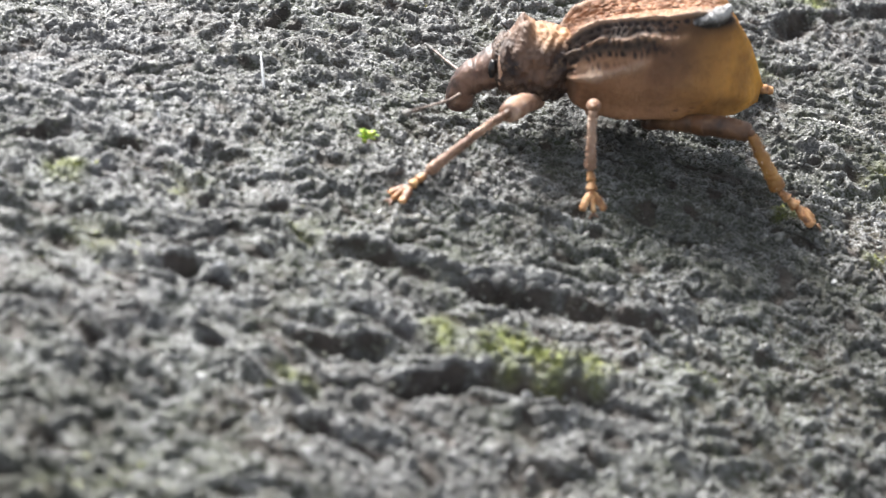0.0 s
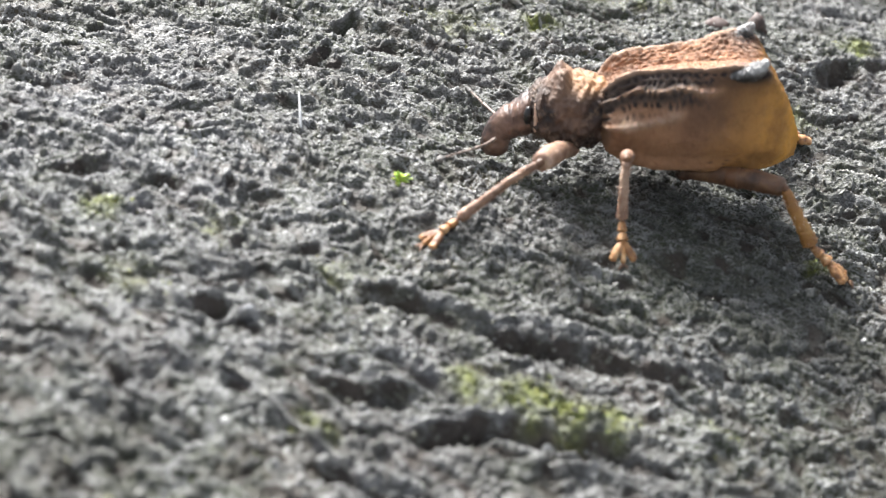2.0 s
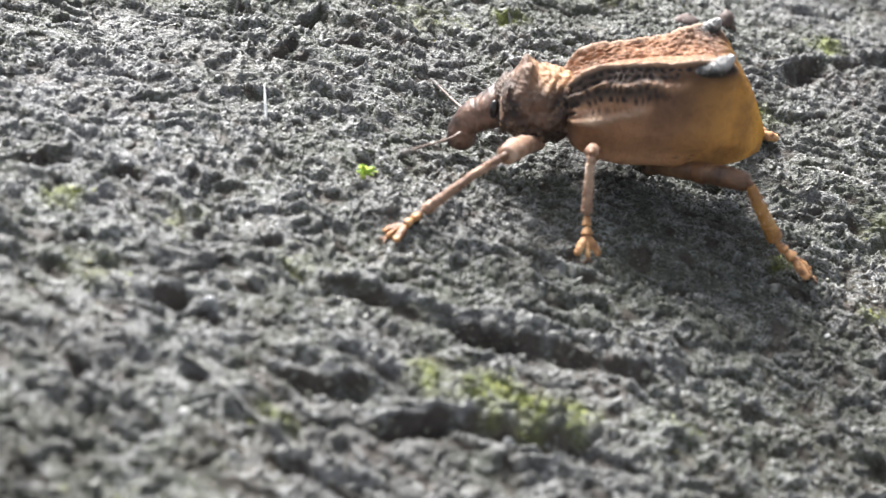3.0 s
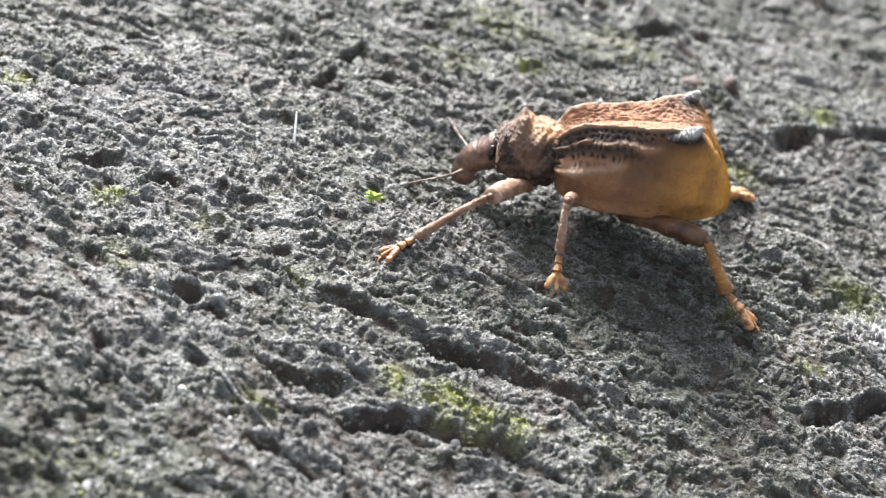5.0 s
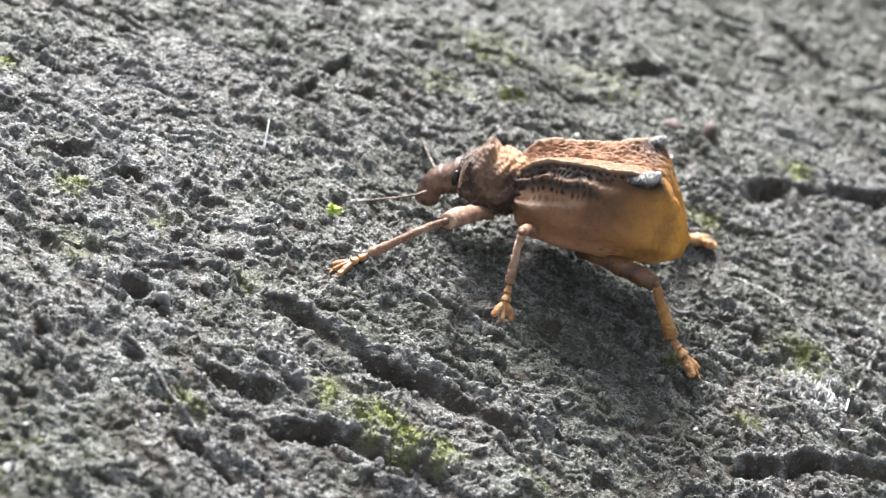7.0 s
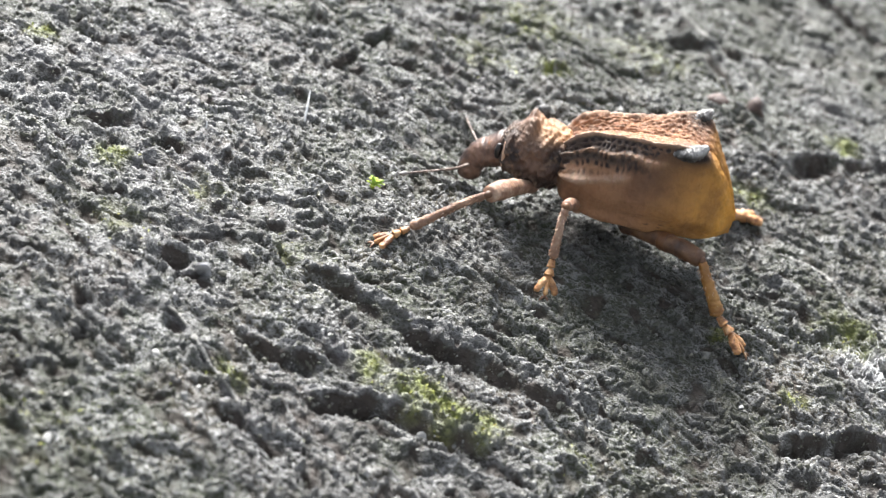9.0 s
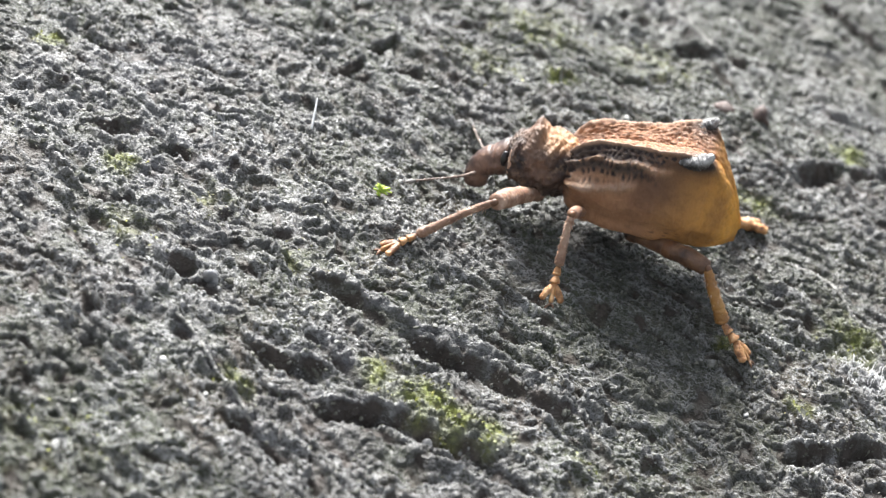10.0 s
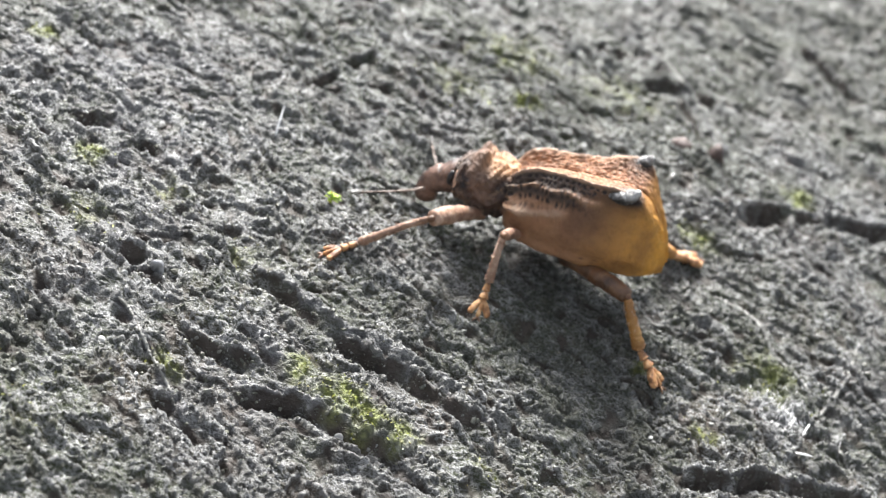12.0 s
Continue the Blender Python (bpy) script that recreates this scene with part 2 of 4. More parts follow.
def surface(x, y):
    """Height of the rock, and how bare of crust it is there."""
    x, y = np.asarray(x, float), np.asarray(y, float)
    z = base_height(x, y)
    near = np.exp(-(np.maximum(np.hypot(x - 6, y - 8) - 55, 0) / 60) ** 2)
    wx, wy = x + 0.22 * perlin(x / 1.1 + 9, y / 1.1), y + 0.22 * perlin(x / 1.1, y / 1.1 + 31)
    a, b = 0.97 * wx - 0.24 * wy, 0.24 * wx + 0.97 * wy     # the grain of the rock runs along a
    d = 0.34 * perlin(a / 7 + 3, b / 4.2) + 0.20 * perlin(a / 3.4, b / 1.7 + 7)
    vx, vy = wx + 0.10 * perlin(x / 0.45, y / 0.45 + 13), wy + 0.10 * perlin(x / 0.45 + 71, y / 0.45)
    # broken ledges and small scales: a steep front, a gentle slope behind it; the smaller, the less they follow the grain
    u, v = 0.96 * wx + 0.27 * wy, -0.27 * wx + 0.96 * wy
    ledge = np.zeros_like(x)
    for n, (la, lb, tall) in enumerate(((5.0, 2.2, 0.48), (3.0, 1.15, 0.42), (1.5, 0.62, 0.21), (0.80, 0.36, 0.17), (0.46, 0.22, 0.12))):
        p, q = (a, b) if n < 2 else (u, v)
        f = q / lb + 1.1 * perlin(p / la + 13 * n, q / la + 5) + 0.35 * perlin(vx / (0.4 * la) + 3 * n, vy / (0.4 * la) + n)
        g = f - np.floor(f)
        ledge -= tall * (np.minimum(g / 0.76, (1 - g) / 0.24) - 0.5) * np.clip(0.5 + 1.5 * perlin(p / la + 40, q / lb / 2 + 9 * n), 0, 1)
    # flat hollows where the crust has come away, and the net of thin crests that is left between them
    bare = step(0.24, 0.36, perlin(a / 1.5 + 50, b / 0.8 + 11)) + 0.7 * step(0.30, 0.42, perlin(a / 0.8 + 5, b / 0.45 + 61))
    coarse = np.clip(0.85 + 0.7 * perlin(a / 4.5 + 23, b / 2.8 + 2), 0.6, 1.3)   # some stretches are smoother
    va, vb = u + 0.10 * perlin(x / 0.6 + 7, y / 0.6), v + 0.07 * perlin(x / 0.45, y / 0.45 + 13)
    fine = 0.10 * (crest(va / 1.4 + 60, vb / 0.62 + 2) ** 2 - 0.25) + 0.11 * (crest(va / 0.75 + 5, vb / 0.40 + 21) ** 2 - 0.25)
    fine += 0.17 * (crest(va / 0.46 + 7, vb / 0.24 + 50) ** 2 - 0.25) + 0.04 * perlin(x / 0.20, y / 0.14)
    fine += 0.04 * (crumbs(vx / 0.62 + 40, vy / 0.40 + 3) - 0.35) + 0.03 * (crumbs(x / 0.30 + 90, y / 0.22 + 70) - 0.35)
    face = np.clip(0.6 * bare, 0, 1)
    d -= 0.21 * bare * coarse
    fray = 0.16 * perlin(x / 0.9 + 3, y / 0.9) + 0.06 * perlin(x / 0.3, y / 0.3 + 8)
    uneven = np.clip(0.95 + 0.5 * perlin(x / 1.4 + 12, y / 3.0), 0.5, 1.3)
    for line, deep, reach in SCARPS:
        lx, ly, share = edge_of(line)
        taper = min(0.7, 0.3 * (lx[-1] - lx[0]))
        ends = step(-0.3, taper, wx - lx[0]) * step(-0.3, taper, lx[-1] - wx)
        q = y + 0.45 * (wy - y) - np.interp(x, lx, ly)
        q = q + fray * np.exp(-(q / 0.35) ** 2)
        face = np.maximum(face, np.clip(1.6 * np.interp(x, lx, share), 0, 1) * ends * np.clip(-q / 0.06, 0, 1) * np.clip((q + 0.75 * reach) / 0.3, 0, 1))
        drop = np.where(q > 0, 0.24 * np.exp(-q / (0.35 * reach)), 0.24 - 1.15 * np.clip(-q / 0.45, 0, 1))
        d += ends * (0.60 * deep * np.interp(x, lx, share) * uneven * drop * np.where(q > -0.45, 1.0, np.exp(-(np.minimum(q + 0.45, 0) / (0.42 * reach)) ** 2)) + 0.17 * np.exp(-((q - 0.09) / 0.09) ** 2))
    for line, w, tall in RIDGES:
        d += tall * np.exp(-(along(wx, wy, line) / w) ** 2)
    for px, py, r, deep in PITS:
        hole = np.exp(-(np.hypot(wx - px, (wy - py) * 1.6) / (0.8 * r)) ** 4)
        d -= 0.36 * deep * hole
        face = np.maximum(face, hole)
    d += (0.62 * coarse * fine + 0.9 * ledge) * (1 - 0.9 * face)     # the broken faces are smoother
    return z + d * near, face


def height(x, y):
    return surface(x, y)[0]


def soil_shade_cover(x, y, bare):
    """Brown soil, with deep shade put into its colour, where the crust is gone: under the small steps and in the pits.
    """
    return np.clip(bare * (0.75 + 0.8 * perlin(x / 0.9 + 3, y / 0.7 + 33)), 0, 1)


def moss_cover(x, y):
    m = np.zeros_like(x)
    for px, py, r, k in MOSS:
        m = np.maximum(m, k * np.exp(-(((x - px) * 0.75) ** 2 + (y - py) ** 2) / (r * r)))
    m *= 0.55 + 0.9 * np.clip(perlin(x / 0.8 + 5, y / 0.8 + 50) + 0.35, 0, 1)
    return np.clip(m, 0, 1)


# ---- materials ----
def nodes_of(name):
    mat = bpy.data.materials.new(name)
    mat.use_nodes = True
    nt = mat.node_tree
    return mat, nt, nt.nodes["Principled BSDF"]


def add(nt, kind, **values):
    n = nt.nodes.new(kind)
    for key, v in values.items():
        if key in n.inputs:
            n.inputs[key].default_value = v
    return n


def ramp(nt, source, stops):
    r = nt.nodes.new("ShaderNodeValToRGB")
    while len(r.color_ramp.elements) < len(stops):
        r.color_ramp.elements.new(0.5)
    for e, (pos, col) in zip(r.color_ramp.elements, stops):
        e.position, e.color = pos, (*col, 1) if len(col) == 3 else col
    nt.links.new(source, r.inputs[0])
    return r.outputs[0]


def mix(nt, fac, a, b, blend="MIX"):
    m = nt.nodes.new("ShaderNodeMix")
    m.data_type, m.blend_type = "RGBA", blend
    for sock, v in ((m.inputs[0], fac), (m.inputs[6], a), (m.inputs[7], b)):
        if hasattr(v, "is_linked"):
            nt.links.new(v, sock)
        elif isinstance(v, (int, float)):
            sock.default_value = v
        else:
            sock.default_value = (*v, 1)
    return m.outputs[2]


def noise_tex(nt, scale, detail=4.0, rough=0.55, distortion=0.0):
    co = nt.nodes.new("ShaderNodeTexCoord")
    n = add(nt, "ShaderNodeTexNoise", Scale=scale, Detail=detail, Roughness=rough, Distortion=distortion)
    nt.links.new(co.outputs["Object"], n.inputs["Vector"])
    return n.outputs["Fac"]


def flattened(nt, scale, detail, rough, distortion=0.0):
    """Noise with a scale of its own along each axis."""
    n = noise_tex(nt, 1.0, detail, rough, distortion).node
    m = nt.nodes.new("ShaderNodeMapping")
    m.inputs["Scale"].default_value = scale
    place = nt.nodes.new("ShaderNodeTexCoord")
    nt.links.new(place.outputs["Object"], m.inputs["Vector"])
    nt.links.new(m.outputs[0], n.inputs["Vector"])
    return n.outputs["Fac"]


def bump(nt, bsdf, source, strength, dist):
    b = add(nt, "ShaderNodeBump", Strength=strength, Distance=dist)
    nt.links.new(source, b.inputs["Height"])
    nt.links.new(b.outputs[0], bsdf.inputs["Normal"])


def rock_material():
    mat, nt, p = nodes_of("mossy_rock")
    big, mid, fine = noise_tex(nt, 160, 5), noise_tex(nt, 700, 6, 0.65), noise_tex(nt, 3500, 4, 0.6)
    col = ramp(nt, mid, [(0.36, (0.070, 0.063, 0.050)), (0.46, (0.135, 0.130, 0.108)), (0.55, (0.22, 0.215, 0.19)), (0.66, (0.38, 0.375, 0.35))])
    col = mix(nt, ramp(nt, big, [(0.41, (0, 0, 0)), (0.55, (0.85, 0.85, 0.85))]), col, (0.125, 0.150, 0.068))
    brown = noise_tex(nt, 260, 3)
    col = mix(nt, ramp(nt, brown, [(0.53, (0, 0, 0)), (0.66, (0.65, 0.65, 0.65))]), col, (0.17, 0.112, 0.070))
    col = mix(nt, ramp(nt, fine, [(0.64, (0, 0, 0)), (0.74, (0.6, 0.6, 0.6))]), col, (0.55, 0.56, 0.55))
    c = nt.nodes.new("ShaderNodeAttribute")
    c.attribute_name = "crust"
    # lichen grey, also used to paint the glare on the left
    pale = ramp(nt, fine, [(0.35, (0.22, 0.22, 0.225)), (0.62, (0.54, 0.54, 0.57))])
    col = mix(nt, ramp(nt, c.outputs["Fac"], [(0.1, (0, 0, 0)), (0.9, (0.8, 0.8, 0.8))]), col, pale)
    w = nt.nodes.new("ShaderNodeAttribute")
    w.attribute_name = "crest_glint"
    col = mix(nt, ramp(nt, w.outputs["Fac"], [(0.3, (0, 0, 0)), (1.0, (0.75, 0.75, 0.75))]), col, (0.52, 0.515, 0.49))   # highlights painted on the crests
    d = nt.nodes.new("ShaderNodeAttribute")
    d.attribute_name = "algae_shade"
    # the insect's shadow deepened by colour, with a greenish tint
    shade_film = ramp(nt, fine, [(0.35, (0.045, 0.056, 0.028)), (0.65, (0.12, 0.135, 0.070))])
    col = mix(nt, ramp(nt, d.outputs["Fac"], [(0.05, (0, 0, 0)), (0.8, (0.75, 0.75, 0.75))]), col, shade_film)
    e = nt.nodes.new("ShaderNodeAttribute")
    e.attribute_name = "soil_shade"
    # brown earth, darkened to carry the shade of the hollows
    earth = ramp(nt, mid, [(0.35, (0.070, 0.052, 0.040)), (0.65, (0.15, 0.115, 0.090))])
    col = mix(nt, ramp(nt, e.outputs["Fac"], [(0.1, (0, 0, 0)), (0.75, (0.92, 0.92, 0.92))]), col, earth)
    m = nt.nodes.new("ShaderNodeAttribute")
    m.attribute_name = "moss"
    col = mix(nt, 1.0, col, (0.345, 0.343, 0.351), "MULTIPLY")     # damp stone is darker than dry
    # a broken net of thin pale lichen crests, dry and light, none on the bare soil
    line = [(0.45, (0, 0, 0)), (0.494, (1, 1, 1)), (0.506, (1, 1, 1)), (0.55, (0, 0, 0))]
    lace = ramp(nt, flattened(nt, (1500, 2300, 2300), 3, 0.5, 0.4), line)
    lace_fine = ramp(nt, flattened(nt, (3300, 4600, 4600), 3, 0.5, 0.3), line)
    patchy = ramp(nt, noise_tex(nt, 420, 4), [(0.40, (0.25, 0.25, 0.25)), (0.58, (0.9, 0.9, 0.9))])
    patchy = mix(nt, 1.0, patchy, ramp(nt, e.outputs["Fac"], [(0.1, (1, 1, 1)), (0.6, (0, 0, 0))]), "MULTIPLY")
    patchy = mix(nt, 1.0, patchy, ramp(nt, d.outputs["Fac"], [(0.1, (1, 1, 1)), (0.9, (0.35, 0.35, 0.35))]), "MULTIPLY")
    col = mix(nt, mix(nt, 1.0, lace, patchy, "MULTIPLY"), col, (0.42, 0.42, 0.415))
    col = mix(nt, mix(nt, 1.0, lace_fine, patchy, "MULTIPLY"), col, (0.33, 0.33, 0.325))
    green = ramp(nt, fine, [(0.35, (0.09, 0.10, 0.028)), (0.6, (0.23, 0.26, 0.06))])
    col = mix(nt, ramp(nt, m.outputs["Fac"], [(0.12, (0, 0, 0)), (0.75, (0.85, 0.85, 0.85))]), col, green)
    nt.links.new(col, p.inputs["Base Color"])
    nt.links.new(ramp(nt, mid, [(0.35, (0.62, 0.62, 0.62)), (0.65, (0.48, 0.48, 0.48))]), p.inputs["Roughness"])
    p.inputs["Specular IOR Level"].default_value = 0.35
    p.inputs["Coat Weight"].default_value, p.inputs["Coat Roughness"].default_value = 0.06, 0.38   # damp
    relief = mix(nt, 0.35, mix(nt, 0.4, lace, lace_fine), flattened(nt, (5000, 8000, 8000), 6, 0.72))
    relief = mix(nt, ramp(nt, e.outputs["Fac"], [(0.2, (0, 0, 0)), (0.9, (0.7, 0.7, 0.7))]), relief, (0.5, 0.5, 0.5))     # soil lies smoother
    bump(nt, p, relief, 1.0, 0.00017)
    return mat


def grain_material():
    mat, nt, p = nodes_of("rock_grains")
    g = nt.nodes.new("ShaderNodeNewGeometry")
    fine = noise_tex(nt, 3000, 4, 0.6)
    tone = ramp(nt, g.outputs["Random Per Island"], [(0.0, (0.06, 0.056, 0.043)), (0.35, (0.12, 0.12, 0.095)), (0.6, (0.15, 0.15, 0.135)), (0.85, (0.22, 0.22, 0.21)), (0.97, (0.32, 0.32, 0.31))])
    col = mix(nt, ramp(nt, fine, [(0.35, (0.1, 0.1, 0.1)), (0.65, (0.8, 0.8, 0.8))]), tone, (0.08, 0.083, 0.060))
    nt.links.new(col, p.inputs["Base Color"])
    p.inputs["Roughness"].default_value = 0.5
    p.inputs["Specular IOR Level"].default_value = 0.45
    bump(nt, p, fine, 0.8, 0.00006)
    return mat


def moss_material():
    mat, nt, p = nodes_of("moss_leaf")
    g = nt.nodes.new("ShaderNodeNewGeometry")
    col = ramp(nt, g.outputs["Random Per Island"], [(0.0, (0.08, 0.082, 0.028)), (0.5, (0.19, 0.20, 0.05)), (1.0, (0.36, 0.38, 0.09))])
    nt.links.new(col, p.inputs["Base Color"])
    p.inputs["Roughness"].default_value = 0.5
    p.inputs["Subsurface Weight"].default_value = 0.2
    p.inputs["Subsurface Radius"].default_value = (0.0002, 0.0004, 0.0001)
    return mat


def plain_material(name, stops, rough, scale, depth=0.00003, spec=0.5, sss=0.0):
    """A natural surface whose colour wanders between the stops, with a fine grain."""
    mat, nt, p = nodes_of(name)
    n = noise_tex(nt, scale, 5, 0.6)
    nt.links.new(ramp(nt, n, stops), p.inputs["Base Color"])
    p.inputs["Roughness"].default_value = rough
    p.inputs["Specular IOR Level"].default_value = spec
    if sss:
        p.inputs["Subsurface Weight"].default_value = sss
        p.inputs["Subsurface Radius"].default_value = (0.0010, 0.0005, 0.0002)
    bump(nt, p, noise_tex(nt, scale * 4, 3), 0.6, depth)
    return mat


def shell_material():
    """Ochre wing case: black-brown markings and pale ridge crests as pigment, orange towards the tail."""
    mat, nt, p = nodes_of("wing_case")
    co = nt.nodes.new("ShaderNodeTexCoord")
    sep = nt.nodes.new("ShaderNodeSeparateXYZ")
    nt.links.new(co.outputs["Object"], sep.inputs[0])
    n1, n2 = noise_tex(nt, 420, 5, 0.6), noise_tex(nt, 2600, 4, 0.6)
    rear = nt.nodes.new("ShaderNodeMapRange")
    rear.inputs["From Min"].default_value, rear.inputs["From Max"].default_value = -0.0015, -0.0056
    nt.links.new(sep.outputs["X"], rear.inputs["Value"])
    col = mix(nt, rear.outputs[0], (0.38, 0.20, 0.108), (0.70, 0.34, 0.06))
    top = nt.nodes.new("ShaderNodeAttribute")
    top.attribute_name = "disc"
    col = mix(nt, top.outputs["Fac"], col, (0.39, 0.185, 0.095))
    col = mix(nt, ramp(nt, n1, [(0.42, (0, 0, 0)), (0.60, (0.5, 0.5, 0.5))]), col, (0.15, 0.072, 0.042))
    dark = nt.nodes.new("ShaderNodeAttribute")
    dark.attribute_name = "dark"
    col = mix(nt, dark.outputs["Fac"], col, (0.035, 0.026, 0.024))
    pale = nt.nodes.new("ShaderNodeAttribute")
    pale.attribute_name = "pale"
    col = mix(nt, pale.outputs["Fac"], col, (0.50, 0.36, 0.27))
    speck = mix(nt, 1.0, ramp(nt, n2, [(0.50, (0, 0, 0)), (0.66, (0.65, 0.65, 0.65))]), mix(nt, top.outputs["Fac"], (0.35, 0.35, 0.35), (1, 1, 1)), "MULTIPLY")
    col = mix(nt, speck, col, (0.09, 0.042, 0.022))
    nt.links.new(col, p.inputs["Base Color"])
    p.inputs["Roughness"].default_value = 0.6
    p.inputs["Specular IOR Level"].default_value = 0.25
    p.inputs["Subsurface Weight"].default_value = 0.12
    p.inputs["Subsurface Radius"].default_value = (0.0010, 0.0005, 0.0002)
    bump(nt, p, noise_tex(nt, 1800, 7, 0.72), 1.0, 0.00020)
    return mat


def hump_material():
    """Black horn with a pale bluish grey sheen painted on its crest."""
    mat, nt, p = nodes_of("sheened_black_horn")
    n = noise_tex(nt, 1300, 5, 0.65)
    col = ramp(nt, n, [(0.35, (0.014, 0.012, 0.012)), (0.55, (0.05, 0.045, 0.043)), (0.70, (0.16, 0.15, 0.145))])
    w = nt.nodes.new("ShaderNodeAttribute")
    w.attribute_name = "crest_sheen"
    col = mix(nt, w.outputs["Fac"], col, ramp(nt, n, [(0.38, (0.10, 0.10, 0.10)), (0.62, (0.50, 0.49, 0.48))]))
    nt.links.new(col, p.inputs["Base Color"])
    p.inputs["Roughness"].default_value = 0.65
    bump(nt, p, n, 1.0, 0.00020)
    return mat


def thorax_material():
    """Grey-brown wrinkled shell, orange-tan on top; lit top and shaded flanks are put into the colour, with dark marks
    in the flank hollows.
    """
    mat, nt, p = nodes_of("thorax_shell")
    n1, n2 = noise_tex(nt, 480, 5, 0.6), noise_tex(nt, 2600, 4, 0.6)
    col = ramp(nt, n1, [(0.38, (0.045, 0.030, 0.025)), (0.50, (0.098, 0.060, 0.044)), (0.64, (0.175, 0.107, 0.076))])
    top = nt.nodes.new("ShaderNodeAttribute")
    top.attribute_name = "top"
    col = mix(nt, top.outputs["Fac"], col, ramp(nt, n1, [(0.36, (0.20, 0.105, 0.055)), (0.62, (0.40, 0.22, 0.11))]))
    mark = nt.nodes.new("ShaderNodeAttribute")
    mark.attribute_name = "mark"
    col = mix(nt, mark.outputs["Fac"], col, (0.032, 0.028, 0.030))
    col = mix(nt, ramp(nt, n2, [(0.55, (0, 0, 0)), (0.72, (0.5, 0.5, 0.5))]), col, (0.36, 0.25, 0.17))
    nt.links.new(col, p.inputs["Base Color"])
    p.inputs["Roughness"].default_value = 0.55
    p.inputs["Specular IOR Level"].default_value = 0.35
    bump(nt, p, noise_tex(nt, 1900, 6, 0.7), 0.8, 0.00014)
    return mat


ROCK, GRAIN, LEAF = rock_material(), grain_material(), moss_material()
SHELL = shell_material()
THORAX = thorax_material()
HEAD = plain_material("head_shell", [(0.42, (0.030, 0.018, 0.016)), (0.51, (0.078, 0.041, 0.030)), (0.66, (0.20, 0.115, 0.082))], 0.5, 700, 0.00010, 0.5, 0.1)
BELLY = plain_material("belly_shell", [(0.3, (0.06, 0.03, 0.018)), (0.6, (0.15, 0.07, 0.032)), (0.8, (0.24, 0.12, 0.05))], 0.5, 500, 0.00004, 0.5, 0.1)
BLACK = plain_material("black_horn", [(0.35, (0.016, 0.014, 0.013)), (0.5, (0.06, 0.055, 0.05)), (0.65, (0.24, 0.225, 0.21))], 0.55, 1100, 0.00010)
HUMP = hump_material()
EYE = plain_material("eye", [(0.3, (0.008, 0.007, 0.008)), (0.7, (0.02, 0.018, 0.018))], 0.4, 900, 0.00001)
PALE = plain_material("pale_scales", [(0.3, (0.34, 0.21, 0.14)), (0.6, (0.55, 0.38, 0.28)), (0.8, (0.68, 0.52, 0.40))], 0.6, 900)
FEELER = plain_material("feeler", [(0.35, (0.07, 0.048, 0.038)), (0.5, (0.19, 0.14, 0.115)), (0.68, (0.38, 0.31, 0.27))], 0.5, 1400)
LEG = plain_material("leg_shell", [(0.3, (0.13, 0.068, 0.045)), (0.52, (0.28, 0.165, 0.11)), (0.72, (0.52, 0.37, 0.28))], 0.6, 900, 0.00012, 0.5, 0.15)
LEG_HIND = plain_material("hind_leg_shell", [(0.3, (0.17, 0.075, 0.028)), (0.55, (0.34, 0.165, 0.045)), (0.75, (0.50, 0.29, 0.10))], 0.5, 900, 0.00010, 0.5, 0.15)
THIGH = plain_material("hind_thigh_shell", [(0.36, (0.055, 0.030, 0.020)), (0.52, (0.13, 0.067, 0.037)), (0.68, (0.24, 0.135, 0.07))], 0.5, 700, 0.00010, 0.5, 0.1)
FOOT = plain_material("foot_pads", [(0.38, (0.16, 0.07, 0.03)), (0.48, (0.42, 0.21, 0.085)), (0.66, (0.62, 0.38, 0.19))], 0.5, 1500, 0.00010, 0.5, 0.2)
FIBRE = plain_material("white_fibre", [(0.3, (0.72, 0.72, 0.71)), (0.7, (0.88, 0.88, 0.87))], 0.4, 900)
THREAD = plain_material("crusty_thread", [(0.3, (0.12, 0.115, 0.10)), (0.55, (0.26, 0.255, 0.235)), (0.75, (0.45, 0.44, 0.42))], 0.6, 900, 0.00010)
PEBBLE = plain_material("pale_grain", [(0.3, (0.16, 0.16, 0.165)), (0.7, (0.45, 0.46, 0.48))], 0.14, 900, 0.00002, 0.8)
GRAINS = plain_material("whitish_grain", [(0.3, (0.24, 0.24, 0.23)), (0.7, (0.46, 0.46, 0.44))], 0.4, 1500, 0.00004)
RUST = plain_material("rusty_crumb", [(0.3, (0.040, 0.025, 0.021)), (0.7, (0.12, 0.078, 0.066))], 0.6, 900)
SHOOT = plain_material("bright_shoot", [(0.3, (0.30, 0.44, 0.05)), (0.7, (0.55, 0.70, 0.15))], 0.4, 900, 0.00002, 0.5, 0.3)

# ---- the ground: one sheet, fine in the middle, widening to the horizon ----
def stretch(core, grow):
    a, b = core[1] - core[0], core[-1] - core[-2]
    k = np.cumsum(grow ** np.arange(1, 400))
    lo, hi = a * k, b * k
    return np.concatenate([core[0] - lo[lo < 9e4][::-1], core, core[-1] + hi[hi < 9e4]])


GX = stretch(np.arange(-25.0, 33.0, 0.062), 1.16)
GY = stretch(np.concatenate([np.arange(-21.0, 22.0, 0.062), np.arange(22.0, 56.0, 0.11)]), 1.16)


def crest_glint_cover(z):
    """Crests that stand out from their surroundings get a pale highlight in their colour."""
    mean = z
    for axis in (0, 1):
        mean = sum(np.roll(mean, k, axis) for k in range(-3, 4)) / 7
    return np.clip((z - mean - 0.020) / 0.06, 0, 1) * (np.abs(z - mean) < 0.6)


gx, gy = np.meshgrid(GX, GY)
